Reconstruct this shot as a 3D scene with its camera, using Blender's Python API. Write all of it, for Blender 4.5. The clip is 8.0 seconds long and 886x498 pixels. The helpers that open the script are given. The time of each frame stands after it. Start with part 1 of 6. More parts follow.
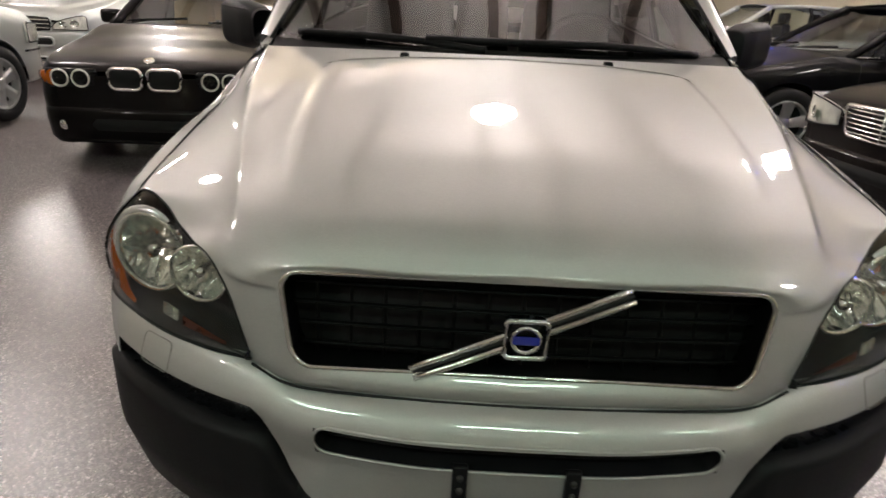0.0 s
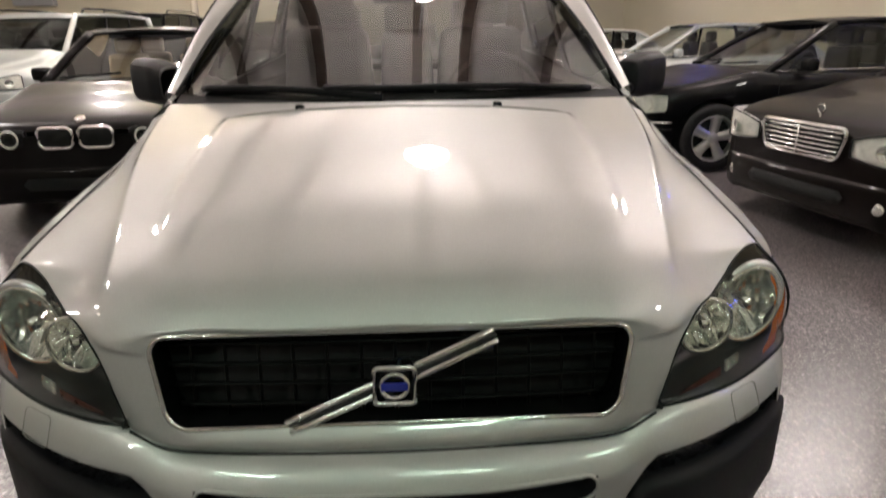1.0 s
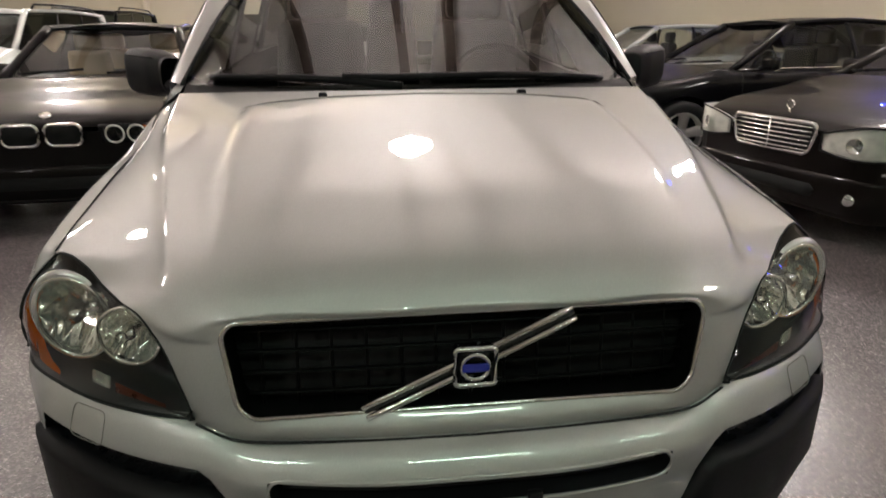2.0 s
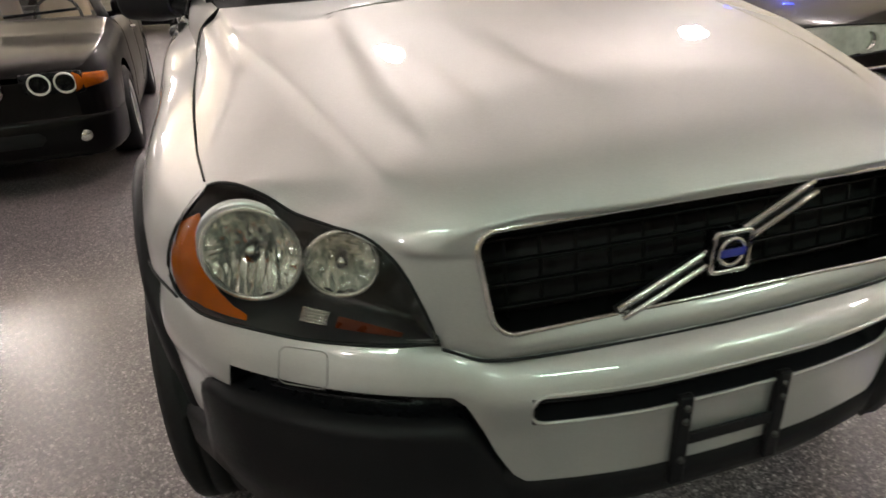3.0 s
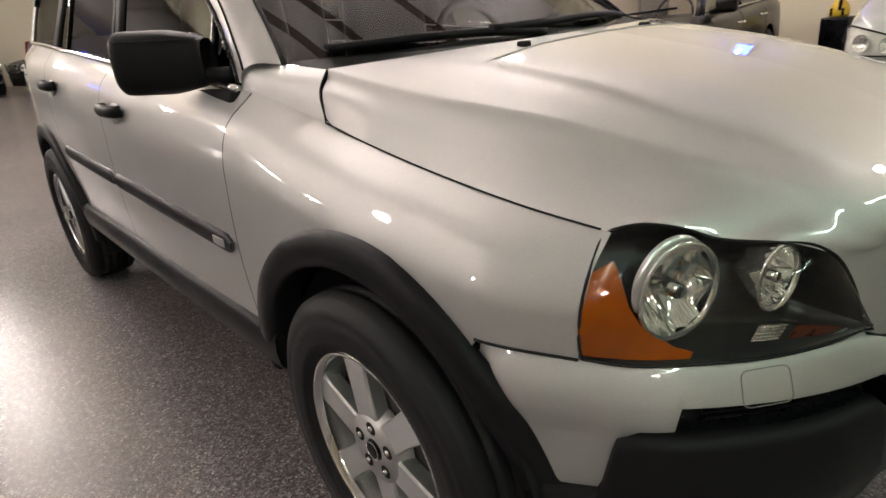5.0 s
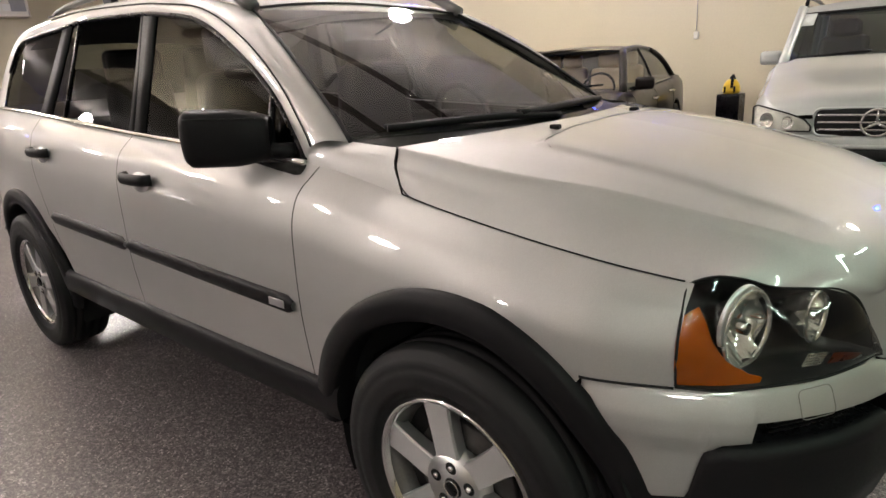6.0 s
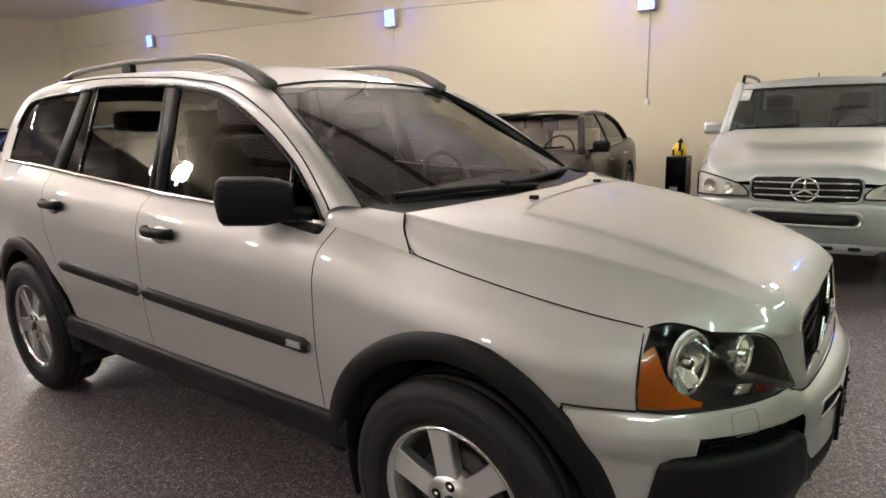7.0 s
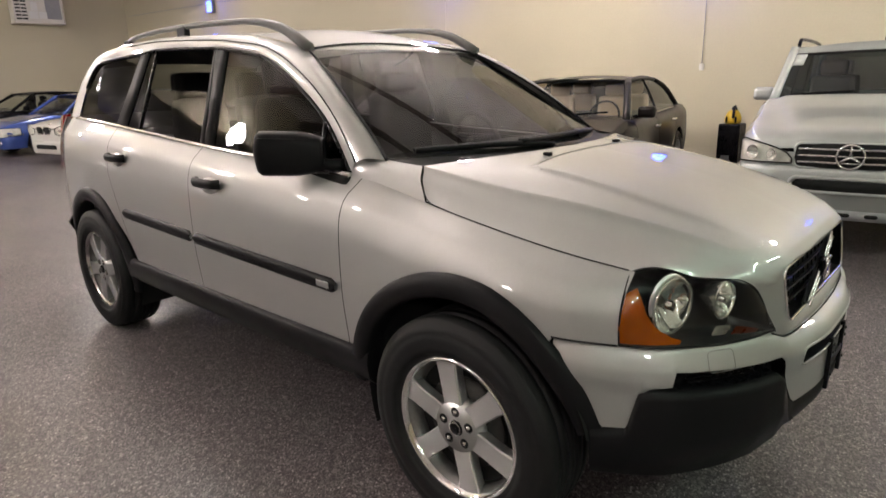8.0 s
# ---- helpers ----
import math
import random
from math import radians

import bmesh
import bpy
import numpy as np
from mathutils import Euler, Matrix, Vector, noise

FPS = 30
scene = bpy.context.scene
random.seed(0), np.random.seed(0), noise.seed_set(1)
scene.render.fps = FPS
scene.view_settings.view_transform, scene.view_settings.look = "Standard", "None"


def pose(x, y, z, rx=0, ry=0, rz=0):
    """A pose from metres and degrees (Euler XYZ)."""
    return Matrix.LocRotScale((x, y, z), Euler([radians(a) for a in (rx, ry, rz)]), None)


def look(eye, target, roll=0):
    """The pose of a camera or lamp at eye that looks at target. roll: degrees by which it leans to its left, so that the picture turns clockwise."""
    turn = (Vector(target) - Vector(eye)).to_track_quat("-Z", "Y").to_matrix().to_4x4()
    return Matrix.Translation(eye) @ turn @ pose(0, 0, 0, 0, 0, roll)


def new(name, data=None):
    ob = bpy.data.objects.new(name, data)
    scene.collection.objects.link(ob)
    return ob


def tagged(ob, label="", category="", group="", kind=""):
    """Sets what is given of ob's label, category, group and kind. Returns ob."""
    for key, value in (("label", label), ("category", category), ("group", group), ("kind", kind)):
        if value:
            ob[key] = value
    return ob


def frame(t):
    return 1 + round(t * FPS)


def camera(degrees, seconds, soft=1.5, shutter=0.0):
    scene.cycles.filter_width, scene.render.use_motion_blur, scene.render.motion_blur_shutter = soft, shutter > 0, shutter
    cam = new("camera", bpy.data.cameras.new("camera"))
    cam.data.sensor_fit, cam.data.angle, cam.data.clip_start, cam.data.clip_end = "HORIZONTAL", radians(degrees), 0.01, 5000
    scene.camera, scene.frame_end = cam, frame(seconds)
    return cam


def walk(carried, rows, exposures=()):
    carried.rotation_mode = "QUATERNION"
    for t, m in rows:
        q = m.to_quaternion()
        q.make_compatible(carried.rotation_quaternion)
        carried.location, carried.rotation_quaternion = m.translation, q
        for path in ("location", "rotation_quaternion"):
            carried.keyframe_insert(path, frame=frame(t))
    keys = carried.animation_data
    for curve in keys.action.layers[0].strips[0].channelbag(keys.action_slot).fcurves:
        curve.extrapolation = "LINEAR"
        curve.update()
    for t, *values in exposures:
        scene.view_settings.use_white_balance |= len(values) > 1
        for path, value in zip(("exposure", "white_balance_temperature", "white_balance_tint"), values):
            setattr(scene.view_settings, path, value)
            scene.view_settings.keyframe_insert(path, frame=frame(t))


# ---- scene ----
cam = camera(71.3, 8.0, shutter=0.25)
PATH = [
    (0, (-0.121, -0.703, 1.287), (-0.145, 1.153, 0.543), 2.6),
    (0.5, (0.027, -0.717, 1.283), (0.058, 1.124, 0.502), -1.5),
    (1, (0.043, -0.722, 1.33), (0.121, 1.166, 0.676), -0.7),
    (1.2, (0.025, -0.726, 1.356), (0.048, 1.206, 0.838), 0.7),
    (2.3, (-0.26, -0.704, 1.245), (0.091, 1.103, 0.462), 0.2),
    (2.5, (-0.361, -0.712, 1.218), (0.069, 1.043, 0.362), 0.5),
    (3, (-0.619, -0.554, 1.217), (-0.141, 1.2, 0.382), -3.0),
    (3.5, (-0.808, -0.413, 1.209), (-0.112, 1.277, 0.397), 0.2),
    (4, (-1.044, -0.354, 1.235), (-0.122, 1.182, 0.346), -1.3),
    (4.5, (-1.253, -0.216, 1.231), (-0.181, 1.322, 0.533), -1.8),
    (4.7, (-1.326, -0.136, 1.235), (-0.23, 1.372, 0.512), -4.6),
    (5.8, (-1.789, 0.022, 1.336), (-0.366, 1.277, 0.705), -2.3),
    (6, (-1.833, 0.063, 1.344), (-0.395, 1.329, 0.77), -3.7),
    (6.5, (-1.993, 0.063, 1.393), (-0.484, 1.276, 0.892), -2.5),
    (7, (-2.126, -0.029, 1.441), (-0.57, 1.152, 1.012), -1.9),
    (7.5, (-2.159, -0.148, 1.44), (-0.669, 1.125, 1.042), -1.6),
    (8, (-2.189, -0.234, 1.416), (-0.759, 1.063, 0.892), -1.7),
]
walk(cam, [(t, look(eye, target, roll)) for t, eye, target, roll in PATH], exposures=[(0.0, 0.14), (0.5, 0.16), (1.1, 0.22), (2.3, -0.06), (2.6, -0.02), (3.1, 0.32), (4.5, 0.34), (6.0, 0.34), (8.0, 0.29)])

# ---- world, lights ----
world = bpy.data.worlds.new("world")
scene.world = world
world.use_nodes = True
world.node_tree.nodes["Background"].inputs["Color"].default_value = (1.0, 0.9, 0.78, 1)
world.node_tree.nodes["Background"].inputs["Strength"].default_value = 0.02
LAMP_POWER = 1.0
LAMPS = [(-5.1, 5.0), (0.2, 4.8), (4.7, 5.4), (6.3, -1.4), (-11, 14.5), (-5.7, 11.0), (-1.5, 11.1), (3.7, 16.6), (-7.5, 20.5), (-11, 4.5),
         (-5.8, -4.4), (-3.3, 20.2)]
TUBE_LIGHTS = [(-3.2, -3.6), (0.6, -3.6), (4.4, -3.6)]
ROOM = dict(x0=-16.0, x1=8.4, y0=-13.0, y1=25.2)


# ---- materials ----
def shader(name, color, rough=0.5, metal=0.0, coat=0.0, spec=0.5):
    m = bpy.data.materials.new(name)
    m.use_nodes = True
    b = m.node_tree.nodes["Principled BSDF"]
    b.inputs["Base Color"].default_value = (*color, 1)
    b.inputs["Roughness"].default_value = rough
    b.inputs["Metallic"].default_value = metal
    b.inputs["Coat Weight"].default_value = coat
    b.inputs["Coat Roughness"].default_value = 0.03
    b.inputs["Specular IOR Level"].default_value = spec
    return m


def node(m, kind, **inputs):
    n = m.node_tree.nodes.new(kind)
    for key, value in inputs.items():
        n.inputs[key.replace("_", " ")].default_value = value
    return n


def link(m, a, b):
    m.node_tree.links.new(a, b)


def grain(m, scale=60, amount=0.15, bump=0.1, rough=0.08, coarse=3.0, distance=0.002):
    """Two scales of noise in the colour and the roughness, and a fine relief."""
    b = m.node_tree.nodes["Principled BSDF"]
    coord = node(m, "ShaderNodeTexCoord")
    fine, wide = node(m, "ShaderNodeTexNoise", Scale=scale, Detail=6.0), node(m, "ShaderNodeTexNoise", Scale=coarse, Detail=4.0)
    link(m, coord.outputs["Object"], fine.inputs["Vector"])
    link(m, coord.outputs["Object"], wide.inputs["Vector"])
    both = node(m, "ShaderNodeMath")
    both.operation = "ADD"
    link(m, fine.outputs["Fac"], both.inputs[0])
    link(m, wide.outputs["Fac"], both.inputs[1])
    c = b.inputs["Base Color"].default_value[:]
    ramp = node(m, "ShaderNodeMapRange", From_Min=0.6, From_Max=1.4, To_Min=1 - amount, To_Max=1 + amount)
    link(m, both.outputs[0], ramp.inputs["Value"])
    mul = node(m, "ShaderNodeVectorMath")
    mul.operation = "SCALE"
    mul.inputs[0].default_value = c[:3]
    link(m, ramp.outputs["Result"], mul.inputs["Scale"])
    link(m, mul.outputs["Vector"], b.inputs["Base Color"])
    r = b.inputs["Roughness"].default_value
    rr = node(m, "ShaderNodeMapRange", From_Min=0.6, From_Max=1.4, To_Min=max(0.02, r - rough), To_Max=min(1, r + rough))
    link(m, both.outputs[0], rr.inputs["Value"])
    link(m, rr.outputs["Result"], b.inputs["Roughness"])
    if bump:
        bp = node(m, "ShaderNodeBump", Strength=bump, Distance=distance)
        link(m, fine.outputs["Fac"], bp.inputs["Height"])
        link(m, bp.outputs["Normal"], b.inputs["Normal"])
    return m


def car_paint(name, color, metal=0.75, rough=0.3, spec=0.5, coat=1.0):
    """Metallic lacquer: flakes under a clear coat, with faint dust."""
    m = shader(name, color, rough, metal, coat=coat, spec=spec)
    b = m.node_tree.nodes["Principled BSDF"]
    coord = node(m, "ShaderNodeTexCoord")
    flakes = node(m, "ShaderNodeTexVoronoi", Scale=650.0)
    link(m, coord.outputs["Object"], flakes.inputs["Vector"])
    dust = node(m, "ShaderNodeTexNoise", Scale=2.2, Detail=7.0, Roughness=0.65)
    link(m, coord.outputs["Object"], dust.inputs["Vector"])
    k = node(m, "ShaderNodeMapRange", From_Min=0.0, From_Max=1.0, To_Min=0.90, To_Max=1.07)
    link(m, flakes.outputs["Distance"], k.inputs["Value"])
    mul = node(m, "ShaderNodeVectorMath")
    mul.operation = "SCALE"
    mul.inputs[0].default_value = color
    link(m, k.outputs["Result"], mul.inputs["Scale"])
    link(m, mul.outputs["Vector"], b.inputs["Base Color"])
    r = node(m, "ShaderNodeMapRange", From_Min=0.3, From_Max=0.7, To_Min=rough - 0.03, To_Max=rough + 0.05)
    link(m, dust.outputs["Fac"], r.inputs["Value"])
    link(m, r.outputs["Result"], b.inputs["Roughness"])
    cr = node(m, "ShaderNodeMapRange", From_Min=0.35, From_Max=0.75, To_Min=0.006, To_Max=0.022)
    link(m, dust.outputs["Fac"], cr.inputs["Value"])
    link(m, cr.outputs["Result"], b.inputs["Coat Roughness"])
    return m


def glass_sheet(name, tint, ior=1.5, rough=0.0, share=1.0):
    """A thin tinted pane: clear through, glossy by Fresnel."""
    m = bpy.data.materials.new(name)
    m.use_nodes = True
    t = m.node_tree
    t.nodes.remove(t.nodes["Principled BSDF"])
    clear, gloss, mix = node(m, "ShaderNodeBsdfTransparent", Color=(*tint, 1)), node(m, "ShaderNodeBsdfGlossy", Roughness=rough), node(m, "ShaderNodeMixShader")
    fres = node(m, "ShaderNodeFresnel", IOR=ior)
    amount = node(m, "ShaderNodeMath")
    amount.operation = "MULTIPLY"
    amount.inputs[1].default_value = share
    link(m, fres.outputs[0], amount.inputs[0])
    link(m, amount.outputs[0], mix.inputs[0])
    link(m, clear.outputs[0], mix.inputs[1])
    link(m, gloss.outputs[0], mix.inputs[2])
    link(m, mix.outputs[0], t.nodes["Material Output"].inputs["Surface"])
    return m


def glow(name, color, strength):
    m = shader(name, (0.8, 0.8, 0.8), 0.4)
    b = m.node_tree.nodes["Principled BSDF"]
    b.inputs["Emission Color"].default_value = (*color, 1)
    b.inputs["Emission Strength"].default_value = strength
    return m


def flake_floor():
    """Grey epoxy with light and dark chips under a glossy, uneven sealer."""
    m = shader("flake_floor", (0.12, 0.12, 0.125), 0.45, 0.0, coat=0.75, spec=0.35)
    b = m.node_tree.nodes["Principled BSDF"]
    b.inputs["Coat Roughness"].default_value = 0.13
    coord = node(m, "ShaderNodeTexCoord")
    chips = node(m, "ShaderNodeTexVoronoi", Scale=170.0)
    bits = node(m, "ShaderNodeTexVoronoi", Scale=75.0)
    wide = node(m, "ShaderNodeTexNoise", Scale=0.8, Detail=5.0)
    for n in (chips, bits, wide):
        link(m, coord.outputs["Object"], n.inputs["Vector"])
    sep, sep2 = node(m, "ShaderNodeSeparateColor"), node(m, "ShaderNodeSeparateColor")
    link(m, chips.outputs["Color"], sep.inputs[0])
    link(m, bits.outputs["Color"], sep2.inputs[0])
    ramp = node(m, "ShaderNodeValToRGB")
    e = ramp.color_ramp.elements
    ramp.color_ramp.interpolation = "CONSTANT"
    e[0].position, e[0].color = 0.0, (0.056, 0.047, 0.049, 1)
    e[1].position, e[1].color = 0.35, (0.112, 0.095, 0.098, 1)
    for p, c in ((0.62, (0.160, 0.136, 0.140)), (0.84, (0.23, 0.198, 0.202)), (0.95, (0.38, 0.335, 0.335))):
        x = e.new(p)
        x.color = (*c, 1)
    link(m, sep.outputs[0], ramp.inputs[0])
    big = node(m, "ShaderNodeMapRange", From_Min=0.0, From_Max=1.0, To_Min=0.72, To_Max=1.28)
    link(m, sep2.outputs[1], big.inputs["Value"])
    mul = node(m, "ShaderNodeVectorMath")
    mul.operation = "SCALE"
    link(m, ramp.outputs[0], mul.inputs[0])
    link(m, big.outputs["Result"], mul.inputs["Scale"])
    dirt = node(m, "ShaderNodeMapRange", From_Min=0.3, From_Max=0.7, To_Min=0.81, To_Max=1.18)
    link(m, wide.outputs["Fac"], dirt.inputs["Value"])
    mul2 = node(m, "ShaderNodeVectorMath")
    mul2.operation = "SCALE"
    link(m, mul.outputs["Vector"], mul2.inputs[0])
    link(m, dirt.outputs["Result"], mul2.inputs["Scale"])
    link(m, mul2.outputs["Vector"], b.inputs["Base Color"])
    bump = node(m, "ShaderNodeTexNoise", Scale=70.0, Detail=5.0, Roughness=0.7)
    link(m, coord.outputs["Object"], bump.inputs["Vector"])
    bp = node(m, "ShaderNodeBump", Strength=0.12, Distance=0.003)
    link(m, bump.outputs["Fac"], bp.inputs["Height"])
    link(m, bp.outputs["Normal"], b.inputs["Normal"])
    bp2 = node(m, "ShaderNodeBump", Strength=0.55, Distance=0.0020)
    rough = node(m, "ShaderNodeMath")
    rough.operation = "ADD"
    link(m, bump.outputs["Fac"], rough.inputs[0])
    link(m, sep.outputs[1], rough.inputs[1])
    link(m, rough.outputs[0], bp2.inputs["Height"])
    link(m, bp2.outputs["Normal"], b.inputs["Coat Normal"])
    return m


SILVER = car_paint("silver_paint", (0.508, 0.503, 0.492), 0.84, 0.58)
SILVER.node_tree.nodes["Principled BSDF"].inputs["Coat IOR"].default_value = 1.75
RAILGREY = grain(shader("rail_grey", (0.10, 0.095, 0.092), 0.42, 0.3), 120, 0.1, 0.03)
# grey painted as shade in the hood groove and washer cover outlines
GROOVE_SHADE = grain(shader("grey_groove_shade", (0.21, 0.20, 0.19), 0.5), 90, 0.1, 0.03)
PLASTIC = grain(shader("black_bumper_plastic", (0.0085, 0.008, 0.009), 0.48, 0.0, 0.0, 0.13), 180, 0.2, 0.25, 0.08, 4, 0.0008)
GRILLEBLACK = grain(shader("grille_black", (0.003, 0.003, 0.003), 0.35, 0.0, 0.0, 0.1), 80, 0.2, 0.0)
GAP = shader("shut_gap", (0.004, 0.004, 0.004), 0.9)
RUBBER = grain(shader("tyre_rubber", (0.010, 0.0098, 0.0105), 0.6, 0.0, 0.0, 0.25), 90, 0.25, 0.2, 0.1, 6, 0.001)
ALLOY = grain(shader("alloy_silver", (0.62, 0.62, 0.62), 0.32, 0.85), 200, 0.05, 0.02, 0.05, 9)
# alloy made darker to paint in the shade behind the spokes
BARREL_SHADE = grain(shader("shaded_rim_barrel", (0.22, 0.215, 0.21), 0.35, 0.8), 120, 0.15, 0.02)
CHROME = grain(shader("chrome", (0.82, 0.82, 0.82), 0.08, 1.0), 40, 0.04, 0.0, 0.04, 8)
DARKMETAL = grain(shader("brake_metal", (0.05, 0.048, 0.046), 0.5, 0.7), 80, 0.3, 0.1)
BLACKGLOSS = grain(shader("black_gloss", (0.004, 0.004, 0.005), 0.28, 0.0, 0.0, 0.16), 60, 0.2, 0.0, 0.06)
TRIM = grain(shader("interior_black", (0.010, 0.0095, 0.009), 0.65, 0.0, 0.0, 0.15), 120, 0.25, 0.2)
LEATHER = grain(shader("dark_leather", (0.007, 0.0066, 0.0062), 0.5, 0.0, 0.0, 0.15), 160, 0.25, 0.3)
GREYTRIM = grain(shader("grey_headliner", (0.12, 0.115, 0.11), 0.8), 200, 0.1, 0.2)
TAN = grain(shader("tan_leather", (0.42, 0.31, 0.2), 0.55), 120, 0.15, 0.2)
GLASS = glass_sheet("tinted_glass", (0.24, 0.255, 0.24), 1.4, 0.0, 0.6)
SCREEN = glass_sheet("windscreen_glass", (0.54, 0.56, 0.53), 1.9, 0.0, 0.60)
SCREEN_DIM = glass_sheet("dim_windscreen_glass", (0.22, 0.27, 0.26), 1.45)
CLEAR = glass_sheet("clear_car_glass", (0.72, 0.75, 0.72), 1.5)
LAMPGREY = grain(shader("bright_lamp_backing", (0.92, 0.90, 0.84), 0.2, 0.12), 22, 0.25, 0.6, 0.05, 3.0, 0.01)
PRIVACY = glass_sheet("privacy_glass", (0.16, 0.16, 0.16), 1.45, 0.0, 0.40)
LENS = glass_sheet("lamp_lens", (0.90, 0.90, 0.88), 1.42, 0.03)
AMBER = grain(shader("amber_plastic", (0.42, 0.090, 0.0), 0.22, 0.0, 0.2, 0.25), 14, 0.5, 0.15)
AMBER_DARK = grain(shader("dark_amber_plastic", (0.13, 0.022, 0.004), 0.3, 0.0, 0.3), 40, 0.25, 0.1)
REDLENS = shader("red_lens", (0.35, 0.012, 0.012), 0.2, 0.0, 0.8)
REFLECTOR = grain(shader("lamp_reflector", (0.95, 0.94, 0.90), 0.05, 0.86), 30, 0.05, 0.0, 0.03)
HOUSING = grain(shader("lamp_housing", (0.026, 0.026, 0.027), 0.42), 60, 0.2, 0.0)
BLUEMARK = shader("blue_enamel", (0.02, 0.03, 0.28), 0.2, 0.2, 0.8)
WALLPAINT = grain(shader("cream_wall_paint", (0.545, 0.500, 0.370), 0.75), 35, 0.05, 0.25, 0.08, 0.6, 0.002)
CEILPAINT = grain(shader("white_ceiling_paint", (0.80, 0.76, 0.71), 0.8), 25, 0.06, 0.2, 0.06, 0.5, 0.003)
STEELGREY = grain(shader("grey_painted_steel", (0.33, 0.34, 0.35), 0.5, 0.2), 30, 0.12, 0.1)
WHITEPLASTIC = grain(shader("white_plastic", (0.74, 0.72, 0.66), 0.5), 40, 0.06, 0.05)
PAPER = grain(shader("white_paper", (0.8, 0.8, 0.78), 0.8), 50, 0.05, 0.0)
YELLOW = grain(shader("yellow_plastic", (0.75, 0.5, 0.03), 0.4), 50, 0.1, 0.05)
JOIST = grain(shader("brown_joist_paint", (0.10, 0.07, 0.05), 0.6), 20, 0.15, 0.1)
FLOOR = flake_floor()
SHADEGLOW = glow("lamp_shade_glow", (1.0, 0.875, 0.855), 160.0)
SHADEDIM = glow("dim_lamp_shade_glow", (1.0, 0.90, 0.86), 80.0)
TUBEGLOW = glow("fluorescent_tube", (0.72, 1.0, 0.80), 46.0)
TOPGLOW = glow("lamp_top_glow", (1.0, 0.885, 0.87), 300.0)
TOPBRIGHT = glow("bright_lamp_top_glow", (1.0, 0.885, 0.87), 850.0)
LAMPGLOW = glow("lamp_diffuser", (1.0, 0.94, 0.88), 70.0)
BLUEGLOW = glow("blue_lamp_face", (0.03, 0.07, 1.0), 20.0)
BLUEGLOW.node_tree.nodes["Principled BSDF"].inputs["Base Color"].default_value = (0.02, 0.02, 0.05, 1)


# ---- mesh helpers ----
def mesh_from(name, verts, faces, smooth=True):
    me = bpy.data.meshes.new(name)
    me.from_pydata([tuple(map(float, v)) for v in verts], [], faces)
    if smooth:
        me.polygons.foreach_set("use_smooth", [True] * len(me.polygons))
    me.update()
    return me


def part(name, shape, material, parent=None, label="", matrix=None):
    """Links a bmesh or mesh as one object under a thing or a part."""
    if isinstance(shape, bmesh.types.BMesh):
        me = bpy.data.meshes.new(name)
        shape.to_mesh(me)
        shape.free()
    else:
        me = shape
    if material and not me.materials:
        me.materials.append(material)
    ob = new(name, me)
    if parent:
        ob.parent = parent
    if matrix:
        ob.matrix_basis = matrix
    return tagged(ob, label)


def thing(name, label, category, matrix=None, group="", kind=""):
    ob = new(name)
    ob.empty_display_size = 0.2
    if matrix:
        ob.matrix_basis = matrix
    return tagged(ob, label, category, group, kind)


def grid(rows, closed=False, flip=False):
    """Verts and quads of a sheet given as rows of points."""
    n = len(rows[0])
    verts = [p for r in rows for p in r]
    faces = []
    for i in range(len(rows) - 1):
        for j in range(n if closed else n - 1):
            a, b = i * n + j, i * n + (j + 1) % n
            q = (a, b, b + n, a + n)
            faces.append(q[::-1] if flip else q)
    return verts, faces


def join(*pieces):
    verts, faces = [], []
    for v, f in pieces:
        k = len(verts)
        verts += list(v)
        faces += [tuple(i + k for i in q) for q in f]
    return verts, faces


def mirror(piece):
    v, f = piece
    return [(-p[0], p[1], p[2]) for p in v], [q[::-1] for q in f]


def sheet(name, piece, weld=True):
    me = mesh_from(name, *piece)
    if weld:
        bm = bmesh.new()
        bm.from_mesh(me)
        bmesh.ops.remove_doubles(bm, verts=bm.verts, dist=0.0004)
        bm.to_mesh(me)
        bm.free()
        me.polygons.foreach_set("use_smooth", [True] * len(me.polygons))
    return me


def solid(me, thick):
    """Gives a sheet thickness, inwards along its normals."""
    bm = bmesh.new()
    bm.from_mesh(me)
    bmesh.ops.solidify(bm, geom=bm.faces[:], thickness=thick)
    bm.to_mesh(me)
    bm.free()
    return me


def pch(x, xs, ys):
    """Smooth monotone interpolation."""
    x, xs, ys = np.asarray(x, float), np.asarray(xs, float), np.asarray(ys, float)
    h, d = np.diff(xs), np.diff(ys) / np.diff(xs)
    m = np.zeros(len(xs))
    m[0], m[-1] = d[0], d[-1]
    for i in range(1, len(xs) - 1):
        if d[i - 1] * d[i] > 0:
            w1, w2 = 2 * h[i] + h[i - 1], h[i] + 2 * h[i - 1]
            m[i] = (w1 + w2) / (w1 / d[i - 1] + w2 / d[i])
    i = np.clip(np.searchsorted(xs, x) - 1, 0, len(xs) - 2)
    t = np.clip((x - xs[i]) / h[i], 0, 1)
    return ((2 * t**3 - 3 * t**2 + 1) * ys[i] + (t**3 - 2 * t**2 + t) * h[i] * m[i]
            + (3 * t**2 - 2 * t**3) * ys[i + 1] + (t**3 - t**2) * h[i] * m[i + 1])


